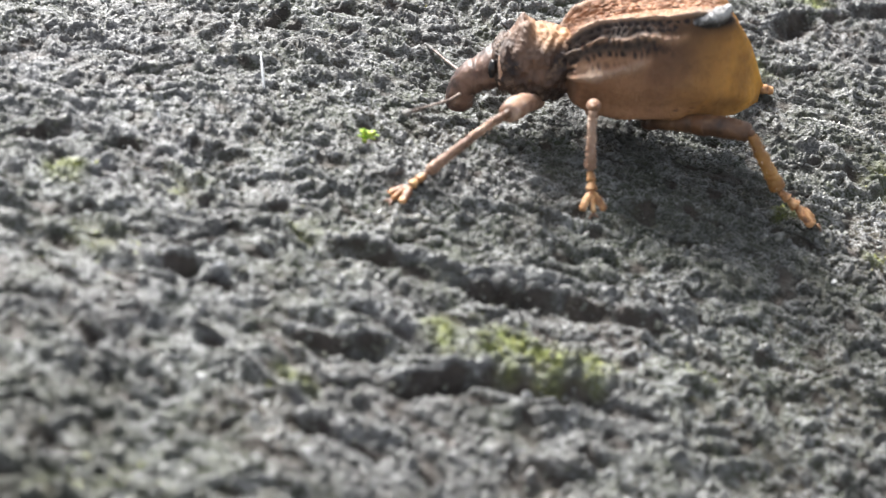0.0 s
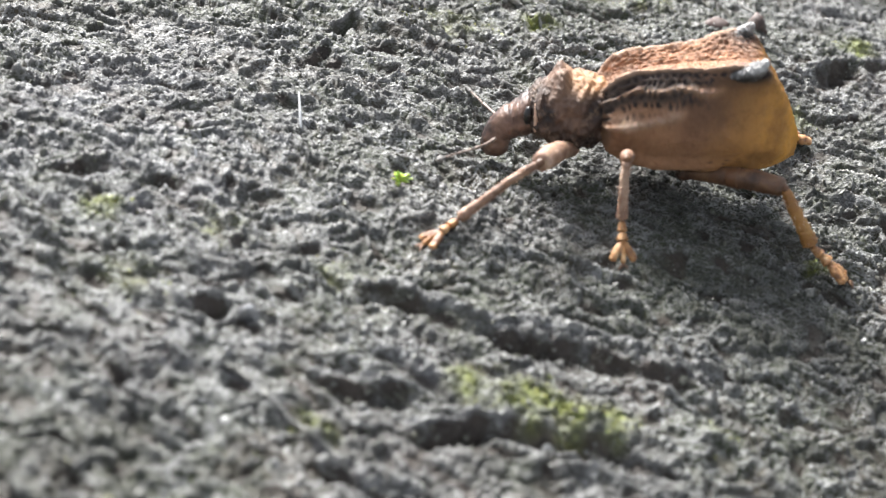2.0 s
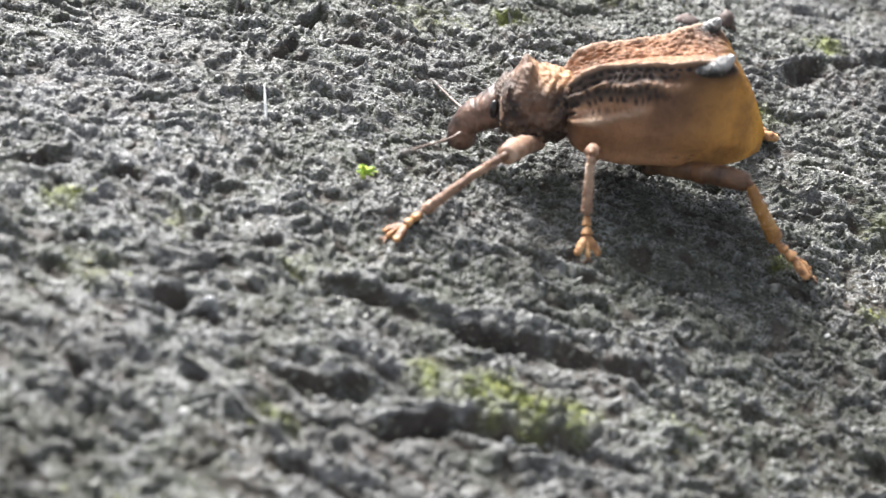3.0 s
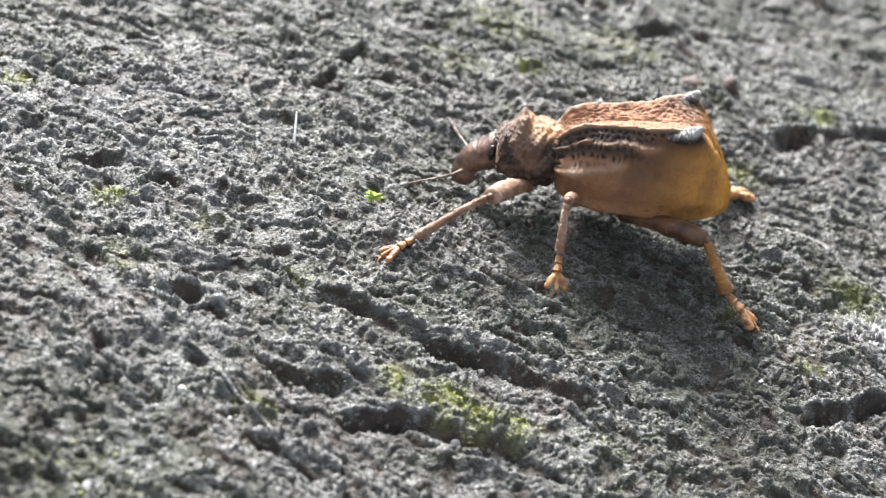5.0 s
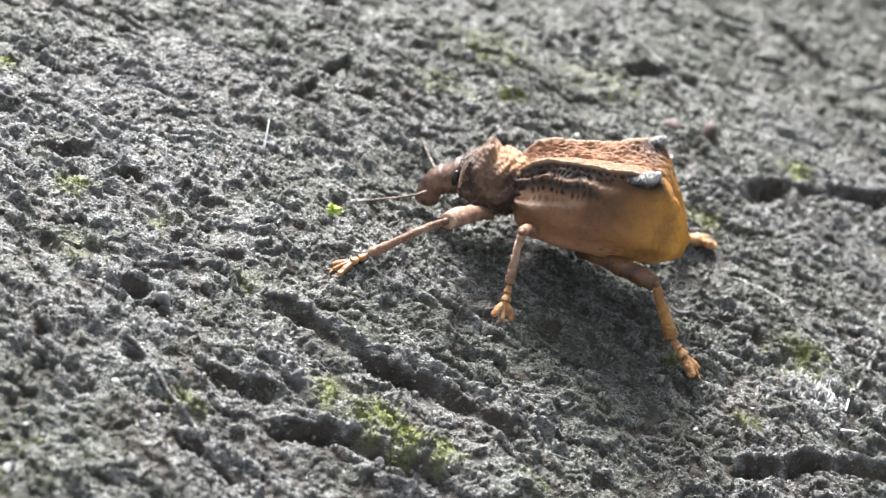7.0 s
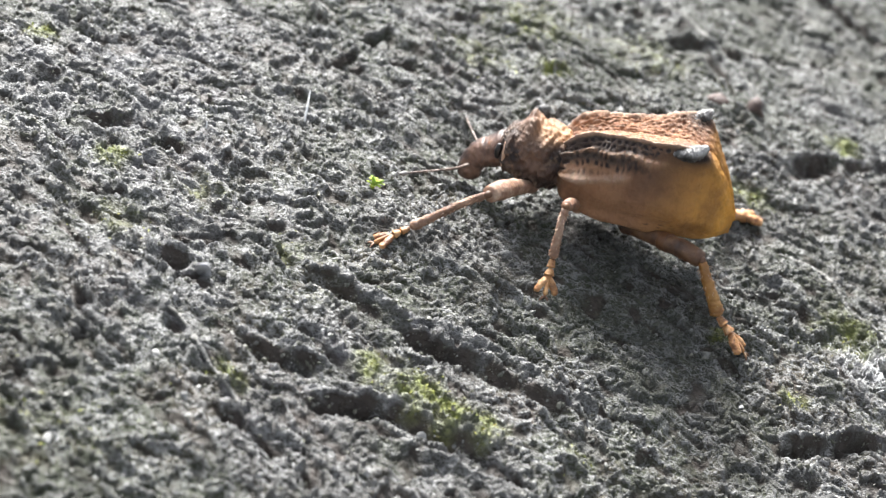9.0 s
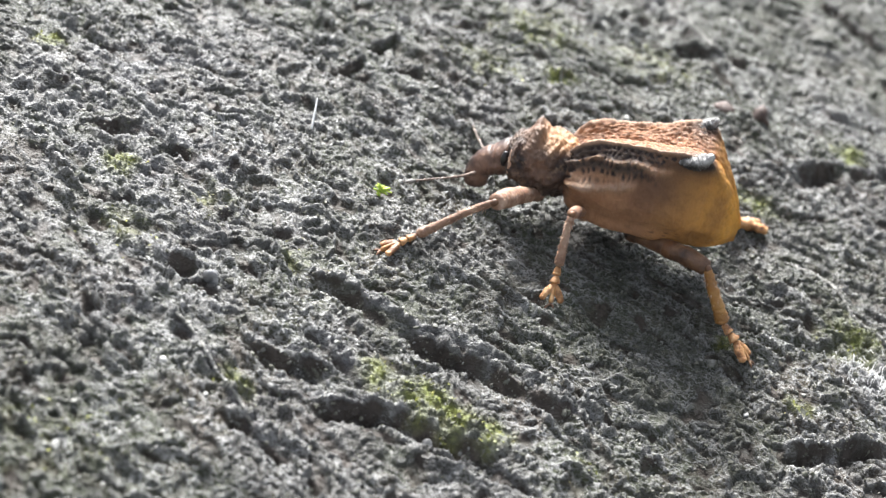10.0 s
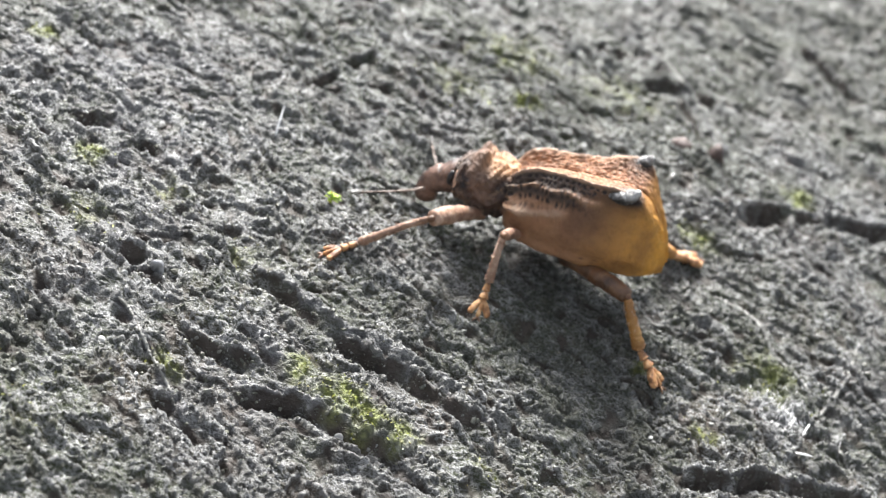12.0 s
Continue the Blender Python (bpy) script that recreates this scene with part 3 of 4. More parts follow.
gz, bare = surface(gx, gy)
# overhangs and crumbling on the steep sides
gxx = gx + np.where(np.hypot(gx - 6, gy - 6) < 60, 0.02 * perlin(gy / 0.41 + 5, gz / 0.34), 0)
gyy = gy + np.where(np.hypot(gx - 6, gy - 6) < 60, 0.06 * perlin(gx / 0.44, gz / 0.36 + 40), 0)
ground_mesh = grid_mesh("ground", np.stack([gxx, gyy, gz], -1))
mask(ground_mesh, "moss", moss_cover(gx, gy))
mask(ground_mesh, "crust", lichen_glare_cover(gx, gy))
mask(ground_mesh, "algae_shade", algae_shade_cover(gx, gy))
mask(ground_mesh, "soil_shade", soil_shade_cover(gx, gy, bare))
mask(ground_mesh, "crest_glint", crest_glint_cover(gz))
ground = part("ground", ground_mesh, ROCK)
tagged(ground, "rough grey rock with crumbly grains, grooves and thin green moss", "rock", kind="structure")


# ---- the insect ----
# its own space in millimetres: s towards the head, l to its left side, h up
ORIGIN = (9.5, 6.1, 0.0)
HEADING = math.degrees(math.atan2(0.188, -0.982))
weevil = new("weevil")
weevil.matrix_basis = pose(ORIGIN[0] * MM, ORIGIN[1] * MM, ORIGIN[2] * MM, 0, 0, HEADING)
tagged(weevil, "brown and orange weevil with pitted ridged back standing on rock", "beetle")
ch, sh = math.cos(radians(HEADING)), math.sin(radians(HEADING))


# the body leans with the slope and its head is turned a little downhill, over the feet
yaw, lean = radians(10), radians(8)
S_AXIS = Vector((math.cos(yaw), math.sin(yaw), 0))
L_AXIS = Vector((-math.sin(yaw) * math.cos(lean), math.cos(yaw) * math.cos(lean), -math.sin(lean)))
TURN = Matrix((S_AXIS, L_AXIS, S_AXIS.cross(L_AXIS))).transposed()
PIVOT = Vector((0, 0, 4.5))
BODY = Matrix.Translation((PIVOT - TURN @ PIVOT) * MM) @ TURN.to_4x4()


def on_body(p):
    return np.array(PIVOT + TURN @ (Vector(p) - PIVOT))


def body_part(name, mesh, mat, label=""):
    ob = part(name, mesh, mat, weevil, label)
    ob.matrix_basis = BODY
    return ob


def to_world(s, l):
    return ORIGIN[0] + s * ch - l * sh, ORIGIN[1] + s * sh + l * ch


def floor_at(s, l):
    return float(height(np.array([to_world(s, l)[0]]), np.array([to_world(s, l)[1]]))[0])


def spline(pts, n):
    """A smooth curve through the points, as n samples."""
    pts = np.asarray(pts, float)
    p = np.vstack([2 * pts[0] - pts[1], pts, 2 * pts[-1] - pts[-2]])
    t = np.linspace(0, len(pts) - 1 - 1e-9, n)
    i = np.floor(t).astype(int)
    f = (t - i)[:, None]
    a, b, c, d = p[i], p[i + 1], p[i + 2], p[i + 3]
    return 0.5 * (2 * b + (c - a) * f + (2 * a - 5 * b + 4 * c - d) * f ** 2 + (3 * b - a - 3 * c + d) * f ** 3)


def tube(name, pts, radii, n=24, seg=12, flat=1.0, rough=0.0, seed=0, cap=0.10):
    """A limb swept along a curve, with rounded ends; flat squeezes it upwards."""
    c = spline(pts, n)
    r = np.interp(np.linspace(0, 1, n), np.linspace(0, 1, len(radii)), radii)
    e = np.minimum(np.arange(n), np.arange(n)[::-1]) / max(1.0, n * cap)
    r = r * np.sqrt(np.clip(1 - (1 - np.clip(e, 0, 1)) ** 2, 0.02, 1))
    tan = np.gradient(c, axis=0)
    tan /= np.linalg.norm(tan, axis=1)[:, None]
    side = np.cross(tan, (0.12, 0.05, 1.0))
    side /= np.linalg.norm(side, axis=1)[:, None]
    up = np.cross(side, tan)
    a = np.linspace(0, 2 * math.pi, seg, endpoint=False)
    rr = np.random.default_rng(seed)
    wob = 1 + rough * rr.standard_normal((n, seg))
    P = c[:, None] + (r[:, None] * wob)[..., None] * (np.cos(a)[None, :, None] * side[:, None] + flat * np.sin(a)[None, :, None] * up[:, None])
    return grid_mesh(name, P, closed=True)


def loft(name, rings, n=60, seg=56, relief=None):
    """A body piece through rings (s, top, bottom, half width, lean): lean moves the lower edge towards the tail."""
    R = spline(rings, n)
    a = np.linspace(0, 2 * math.pi, seg, endpoint=False)
    s, top, bot, w, lean = R.T
    mid, hh = (top + bot) / 2, (top - bot) / 2
    P = np.zeros((n, seg, 3))
    ca, sa = np.cos(a), np.sin(a)
    sq = np.sign(sa) * np.abs(sa) ** 0.9
    P[..., 0] = s[:, None] - lean[:, None] * (1 - sa[None]) / 2
    P[..., 1] = w[:, None] * (np.sign(ca) * np.abs(ca) ** 0.85)[None]
    P[..., 2] = mid[:, None] + hh[:, None] * sq[None]
    if relief is not None:
        k = relief(P)
        out = P - np.stack([P[..., 0], 0 * P[..., 0], mid[:, None] + 0 * P[..., 2]], -1)
        out /= np.linalg.norm(out, axis=-1, keepdims=True) + 1e-6
        P = P + out * k[..., None]
    return grid_mesh(name, P, closed=True)


# wing cases: section by section from the shoulder to the tail
KS = [2.65, 2.35, 1.4, 0.0, -1.5, -3.0, -3.9, -4.6, -5.3, -5.9, -6.4]
K_RIDGE = [5.1, 5.55, 6.35, 6.68, 6.98, 7.45, 7.40, 6.6, 5.6, 4.6, 3.3]
K_SEAM = [5.0, 5.45, 6.05, 6.45, 6.75, 7.00, 6.90, 6.45, 5.55, 4.5, 3.2]
K_RW = [0.7, 1.0, 1.0, 1.05, 1.30, 1.70, 1.80, 1.40, 0.95, 0.6, 0.12]
K_MW = [1.5, 2.25, 2.40, 2.50, 2.55, 2.50, 2.30, 1.95, 1.50, 0.9, 0.16]
K_MH = [4.1, 4.4, 4.5, 4.5, 4.5, 4.4, 4.3, 4.1, 3.7, 3.3, 2.9]
K_BW = [1.2, 1.8, 2.05, 2.15, 2.1, 1.9, 1.7, 1.4, 1.0, 0.5, 0.08]
K_BH = [3.4, 2.9, 2.55, 2.4, 2.45, 2.5, 2.5, 2.45, 2.4, 2.45, 2.6]


def elytron(sign):
    ns, nt = 190, 110
    s = np.linspace(2.65, -6.4, ns)
    def k(v):
        o = np.argsort(KS)
        return np.interp(s, np.array(KS)[o], np.array(v)[o])
    def soft(v):
        w = np.array([1, 2, 3, 4, 5, 4, 3, 2, 1], float)
        return np.convolve(np.pad(v, 4, mode="edge"), w / w.sum(), "valid")
    hr, hs, wr, mw, mh, bw, bh = (soft(k(v)) for v in (K_RIDGE, K_SEAM, K_RW, K_MW, K_MH, K_BW, K_BH))
    P = np.zeros((ns, nt, 3))
    t = np.linspace(0, 1, nt)
    for i in range(ns):
        sec = np.array([(0, hs[i]), (0.5 * wr[i], (hs[i] + hr[i]) / 2 + 0.03), (wr[i], hr[i]),
                        (wr[i] + 0.46 * (mw[i] - wr[i]), hr[i] - 0.30 * (hr[i] - mh[i])),
                        (mw[i], mh[i]), (bw[i] + 0.55 * (mw[i] - bw[i]), bh[i] + 0.42 * (mh[i] - bh[i])), (bw[i], bh[i]), (0.0, bh[i] - 0.05)])
        P[i, :, 1:] = spline(sec, nt)
        P[i, :, 0] = s[i]
    S, T = np.meshgrid(s, t * 7, indexing="ij")      # T: 0 seam, 2 ridge, 3 second ridge, 4 widest, 6 lower edge
    N = np.cross(np.gradient(P, axis=0), np.gradient(P, axis=1))
    N /= np.linalg.norm(N, axis=-1, keepdims=True) + 1e-9
    front = np.clip((S + 4.2) / 1.0, 0, 1)
    ridge = np.exp(-((T - 2.0) / 0.13) ** 2) * front
    second = np.exp(-((T - 3.0 - 0.06 * np.sin(S * 3)) / 0.11) ** 2) * np.clip((S + 2.4) / 1.0, 0, 1)
    third = np.exp(-((T - 3.68 - 0.20 * S) / 0.13) ** 2) * np.clip((S + 0.9) / 0.7, 0, 1)
    hump = np.exp(-(((S - 1.95) / 0.55) ** 2 + ((T - 2.0) / 0.5) ** 2)) + 1.0 * np.exp(-(((S - 1.7) / 0.45) ** 2 + ((T - 3.95) / 0.30) ** 2))
    seam = np.exp(-(T / 0.09) ** 2)
    # rows of round pits
    pitted = np.clip((S + 4.0) / 0.8, 0, 1) * np.clip((3.0 + 0.75 * np.clip((S + 1.2) / 0.8, 0, 1) + 0.15 * S - T) / 0.25, 0, 1)
    cs, ct = S / 0.33, T / 0.36
    jitter = perlin(S * 2.3 + 11, T * 2.1 + 5)
    cs, ct = cs + 0.9 * perlin(S * 1.3, T * 1.4), ct + 0.45 * jitter
    row = np.floor(ct)
    fs, ft = (cs + 0.5 * (row % 2)) % 1 - 0.5, ct - row - 0.5
    pit = np.clip(1 - (fs ** 2 + ft ** 2) / 0.13, 0, 1)
    rough = perlin(S * 4 + 3 * sign, T * 5 + 7) * 0.5 + perlin(S * 9, T * 11 + 2 * sign) * 0.35
    k = 0.17 * ridge + 0.28 * second * (0.7 + 0.8 * rough) + 0.22 * third * (0.7 + 0.8 * rough) + 0.26 * hump - 0.06 * seam - (0.04 + 0.07 * np.clip((T - 2.1) / 0.3, 0, 1)) * pit * pitted * (0.7 + 0.6 * jitter) + (0.03 + 0.045 * pitted) * rough
    k += 0.07 * (crumbs(S * 4.5 + 9, T * 6.0 + 4 + sign) - 0.4) * np.clip((2.2 - T) / 0.3, 0, 1)     # grains on the back
    k += 0.10 * perlin(S * 0.9 + 2, T * 0.8 + 3 * sign)
    k *= np.clip((6.3 - T) / 0.5, 0, 1)
    P = P - N * k[..., None]
    P[..., 1] = np.maximum(P[..., 1], 0.004) * sign
    if sign < 0:
        P = P[:, ::-1]
        S, T, ridge, second, third, hump, pit, pitted, rough = (q[:, ::-1] for q in (S, T, ridge, second, third, hump, pit, pitted, rough))
    me = grid_mesh("elytron", P)
    disc = np.clip((2.1 - T) / 0.2, 0, 1) * np.clip((S + 4.3) / 0.6, 0, 1)
    band = np.clip((T - 2.05) / 0.1, 0, 1) * np.clip((3.5 - T) / 0.3, 0, 1) * np.clip((S + 1.6 + rough) / 1.6, 0, 1)
    tubs = 0.45 * np.exp(-(((S + 2.0) / 1.9) ** 2 + ((T - 2.7) / 1.3) ** 2)) * np.clip((T - 2.0) / 0.1, 0, 1) + np.exp(-(((S + 3.35) / 0.85) ** 2 + ((T - 2.1) / np.where(T < 2.1, 1.1, 0.6)) ** 2) * 1.2)
    scratch = np.clip(perlin(S * 1.6 + 4, T * 9) * 3 - 1.1, 0, 1) * np.exp(-(((S + 2.6) / 0.8) ** 2 + ((T - 5.3) / 0.5) ** 2)) * 1.6
    collar = np.exp(-((S - 2.55) / 0.35) ** 2) * np.clip((T - 1.6) / 0.5, 0, 1)
    dark = np.clip(1.3 * band * (0.85 + 0.4 * rough) + 1.5 * tubs + scratch + 0.6 * collar + (0.75 - 0.5 * disc) * pit * pitted - 0.7 * second - 1.0 * third - 0.6 * ridge, 0, 1)
    net = pitted * np.clip((T - 2.15) / 0.15, 0, 1) * (1 - np.clip(pit * 2.0, 0, 1)) * np.clip((S + 2.6) / 0.6, 0, 1)
    pale = np.clip(0.10 * net * np.clip(0.9 + rough, 0, 1) + 0.45 * second * np.clip(1 + rough, 0, 1) * np.clip(1.2 - 0.5 * (S + 1.5), 0.3, 1) + 0.6 * third * np.clip(0.95 + rough, 0, 1) + 0.75 * ridge + 0.6 * hump * (T > 3.2) + 0.6 * disc * np.clip(rough * 2.4, 0, 1), 0, 0.9)
    mask(me, "disc", disc)
    mask(me, "dark", dark)
    mask(me, "pale", pale)
    ob = body_part("elytron", me, SHELL, "ochre wing case with rows of pits and pale ridges")
    # a black pointed hump on the ridge
    me = tube("tubercle", [(-2.2, 1.52 * sign, 6.85), (-2.7, 1.64 * sign, 7.00), (-3.1, 1.72 * sign, 7.16), (-3.5, 1.80 * sign, 7.46), (-3.78, 1.86 * sign, 7.92)],
              [0.15, 0.30, 0.40, 0.36, 0.13], 56, 30, 0.95, 0.11, 5, 0.05)
    co = np.zeros(len(me.vertices) * 3)
    me.vertices.foreach_get("co", co)
    x, y, z = co.reshape(-1, 3).T / MM
    # above this line the sky's sheen is painted in pale grey
    line = 7.12 - 0.50 * (x + 3.1)
    mask(me, "crest_sheen", np.clip((z - line) / 0.25, 0, 1) * np.clip(0.75 + 1.2 * perlin(x * 3.1, y * 3.3 + z), 0, 1))
    part("tubercle", me, HUMP, ob, "blunt black hump with a pale sheen painted on its crest")


for sign in (1, -1):
    elytron(sign)


def belly_relief(P):
    return 0.05 * np.sin(P[..., 0] * 5.0) + 0.03 * perlin(P[..., 0] * 3, P[..., 1] * 3)


body_part("abdomen", loft("abdomen", [(1.9, 4.0, 2.7, 1.2, 0), (1.4, 4.4, 2.2, 1.7, 0), (0.0, 4.4, 1.85, 1.95, 0), (-1.5, 4.2, 2.0, 1.95, 0), (-3.2, 4.0, 2.2, 1.75, 0), (-5.0, 3.8, 2.3, 1.2, 0), (-5.9, 3.5, 2.5, 0.5, 0)], relief=belly_relief), BELLY, "dull brown segmented underside")


def pron_relief(P):
    s, l, h = P[..., 0], P[..., 1], P[..., 2]
    k = 0.14 * perlin(s * 1.4 + 0.9 * l + 4, h * 1.5 + 0.6 * l) + 0.13 * perlin(s * 2.8 - 1.6 * l, h * 2.9 + 2.0 * l) + 0.07 * perlin(s * 6 + 3 * l, h * 6 - 4 * l)
    k += 0.035 * perlin(s * 11 + 5 * l, h * 10 + 3 * l)
    k += 0.34 * np.exp(-((s - 4.50) / 0.36) ** 2 - ((np.abs(l) - 0.35) / 0.35) ** 2) * (h > 4.6)
    k += 0.16 * np.exp(-((s - 3.6) / 0.3) ** 2 - ((np.abs(l) - 1.2) / 0.4) ** 2) * (h > 3.6)
    k -= 0.13 * np.exp(-((s - 4.95) / 0.24) ** 2 - ((h - 4.2) / 0.5) ** 2)
    k -= 0.12 * np.exp(-((s - 3.0) / 0.35) ** 2 - ((h - 4.5) / 0.5) ** 2)
    k += 0.10 * np.exp(-((s - 5.35) / 0.14) ** 2) * (np.abs(l) > 0.6)
    return k


me = loft("pronotum", [(1.9, 5.0, 2.9, 1.25, 0), (2.5, 5.38, 2.6, 1.45, 0), (3.1, 5.45, 2.35, 1.58, 0), (3.75, 5.5, 2.1, 1.66, 0), (4.5, 5.6, 2.3, 1.60, 0), (5.0, 5.25, 2.5, 1.45, 0.1), (5.4, 4.85, 2.6, 1.28, 0.2), (5.72, 4.5, 2.75, 1.08, 0.3), (5.88, 4.15, 3.0, 0.85, 0.3)], 150, 130, pron_relief)
co = np.zeros(len(me.vertices) * 3)
me.vertices.foreach_get("co", co)
x, y, z = co.reshape(-1, 3).T / MM
mask(me, "mark", np.clip(1.5 * np.exp(-((x - 5.0) / 0.30) ** 2 - ((z - 4.25) / 0.5) ** 2) + 1.1 * np.exp(-((x - 2.7) / 0.7) ** 2 - ((z - 4.55) / 0.22) ** 2) + 0.8 * np.exp(-((x - 1.95) / 0.2) ** 2), 0, 1) * np.clip(0.9 + 0.8 * perlin(x * 2.5, z * 2.5), 0, 1) * (np.abs(y) > 0.5))
# the lit saddle, painted as a lighter top
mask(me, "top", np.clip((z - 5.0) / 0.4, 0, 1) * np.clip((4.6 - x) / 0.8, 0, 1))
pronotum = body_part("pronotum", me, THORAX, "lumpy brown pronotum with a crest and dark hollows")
head = body_part("head", loft("head", [(5.5, 4.45, 2.7, 0.80, 0.2), (5.9, 4.35, 2.6, 0.95, 0.3), (6.25, 4.05, 2.45, 0.88, 0.25), (6.58, 3.7, 2.2, 0.74, 0.2), (6.85, 3.4, 2.0, 0.5, 0.1)], 40, 40, lambda P: 0.08 * perlin(P[..., 0] * 3.2, P[..., 2] * 3.2 + 2 * P[..., 1]) + 0.05 * perlin(P[..., 0] * 8, P[..., 2] * 8 + 3 * P[..., 1])), HEAD, "reddish brown head")
body_part("rostrum", tube("rostrum", [(6.1, 0, 3.35), (6.55, 0, 2.95), (6.9, 0, 2.45), (7.0, 0, 1.95), (6.95, 0, 1.30)], [0.70, 0.74, 0.66, 0.66, 0.56], 36, 24, 0.95, 0.035, 3), HEAD, "short thick snout pointing down")
for sign in (1, -1):
    part("eye", tube("eye", [(5.76, 0.74 * sign, 4.2), (5.80, 0.90 * sign, 3.85), (5.76, 0.86 * sign, 3.4)], [0.14, 0.19, 0.14], 16, 14), EYE, head, "small black eye")
    part("eye_lobe", tube("eye_lobe", [(5.52, 0.85 * sign, 4.5), (5.47, 1.2 * sign, 3.95), (5.42, 1.17 * sign, 3.2)], [0.07, 0.09, 0.07], 18, 10, 1.0, 0.10, 9), PALE, pronotum, "pale scaly lobe behind the eye")


def antenna(sign, pts):
    ob = part("antenna", tube("antenna", pts[:3], [0.09, 0.065, 0.085], 18, 10), FEELER, weevil, "thin pinkish brown elbowed antenna")
    joints = spline(pts[2:], 9)
    for a, b in zip(joints[:-1], joints[1:]):
        part("joint", tube("joint", [a, (a + b) / 2, b], [0.04, 0.062, 0.045], 8, 8), FEELER, ob)
    d = joints[-1] - joints[-2]
    d = d / np.linalg.norm(d)
    part("club", tube("club", [joints[-1], joints[-1] + 0.35 * d, joints[-1] + 0.75 * d], [0.07, 0.13, 0.06], 12, 10), BLACK, ob, "dark club at the tip")


antenna(1, [(6.85, 1.45, 2.35), (7.2, 2.6, 2.4), (7.5, 3.7, 2.6), (8.0, 5.3, 2.9), (8.4, 6.5, 3.1)])
antenna(-1, [(6.9, 0.0, 2.75), (7.5, -1.0, 2.7), (8.0, -1.7, 2.75), (8.4, -2.3, 2.8), (8.7, -2.8, 2.8)])


def hairs(a, b, bow, radius, n):
    """Short stiff hairs that stand off a shin, slanting towards the foot."""
    r = np.random.default_rng(17)
    axis = (b - a) / np.linalg.norm(b - a)
    verts, faces = [], []
    for i in range(n):
        f = r.uniform(0.12, 0.98)
        out = np.cross(axis, r.standard_normal(3))
        out /= np.linalg.norm(out)
        side = np.cross(axis, out) * 0.022
        p = a + f * (b - a) + bow * math.sin(math.pi * f) * 0.8 + out * radius * 0.85
        k = len(verts)
        verts += [p + side, p - side, p + axis * 0.045, p + out * r.uniform(0.10, 0.2) + axis * r.uniform(0.10, 0.2)]
        faces += [(k, k + 1, k + 3), (k + 1, k + 2, k + 3), (k + 2, k, k + 3), (k, k + 2, k + 1)]
    return mesh_of("hairs", verts, faces, False)


def leg(name, coxa, knee, ankle, toe, mats, thick, label, foot=1.0):
    """Thigh, shin, three foot joints, two lobes and two claws from the hip to the toe."""
    coxa, knee, ankle, toe = (np.array(p, float) for p in (on_body(coxa), knee, ankle, toe))
    ob = part(name, tube("coxa", [coxa + (0, 0, 0.35), coxa, coxa + (knee - coxa) * 0.12], [0.36, 0.38, 0.26], 14, 14), mats[0], weevil, label)
    bow = np.array((0, 0, 0.12))
    part("femur", tube("femur", [coxa, coxa + 0.35 * (knee - coxa) + bow, coxa + 0.72 * (knee - coxa) + bow, knee], [0.26 * thick, 0.36 * thick, 0.43 * thick, 0.36 * thick], 60, 20, 1.0, 0.04, 1, 0.05), mats[0], ob)
    part("knee_joint", tube("knee_joint", [knee - 0.05 * (knee - coxa), knee, knee + 0.06 * (ankle - knee)], [0.15, 0.185, 0.15], 10, 12), BELLY, ob, "dark brown knee")
    if mats[0] is THIGH:
        m = coxa + 0.52 * (knee - coxa) + bow
        part("thigh_band", tube("thigh_band", [m - 0.07 * (knee - coxa), m, m + 0.07 * (knee - coxa)], [0.40 * thick, 0.425 * thick, 0.44 * thick], 14, 18, 1.0, 0.02, 4), BELLY, ob, "dark brown band round the thigh")
    side = 0.06 * np.cross(ankle - knee, (0, 0, 1))
    shin = tube("tibia", [knee, knee + 0.3 * (ankle - knee) + side, knee + 0.7 * (ankle - knee) + side * 0.5, ankle], [0.19, 0.18, 0.20, 0.27] if mats[1] is LEG else [0.21, 0.25, 0.31, 0.36], 60, 14, 1.0, 0.09, 2)
    part("tibia", shin, mats[1], ob)
    part("hairs", hairs(knee, ankle, side, 0.2 if mats[1] is LEG else 0.3, 46), PALE, ob, "short stiff pale hairs")
    d = toe - ankle
    r = np.cross(d, (0, 0, 1))
    r = r / np.linalg.norm(r)
    a = ankle
    for i, (k, w) in enumerate(((0.22, 0.20), (0.40, 0.24))):
        b = ankle + k * d
        part("tarsal_joint", tube("tarsal_joint", [a, (a + b) / 2, b], [0.13 * foot, w * 0.85 * foot, w * 1.1 * foot], 14, 12, 0.8, 0.08, i, 0.06), FOOT, ob)
        a = b
    for q in (1, -1):
        part("foot_lobe", tube("foot_lobe", [a, a + 0.18 * d + 0.26 * q * r, a + 0.40 * d + 0.50 * q * r - (0, 0, 0.03)], [0.12 * foot, 0.20 * foot, 0.16 * foot], 18, 12, 0.7, 0.09, 6 + q), FOOT, ob)
    c = ankle + 0.86 * d
    part("claw_joint", tube("claw_joint", [a, (a + c) / 2 + (0, 0, 0.07), c], [0.08, 0.10, 0.13], 12, 10), FOOT, ob)
    for q in (1, -1):
        part("claw", tube("claw", [c, c + 0.08 * d + 0.13 * q * r + (0, 0, 0.05), toe + 0.24 * q * r], [0.07, 0.06, 0.025], 10, 8), mats[0], ob, "thin dark claw")


def stand(s, l, lift=0.05):
    return s, l, floor_at(s, l) + lift


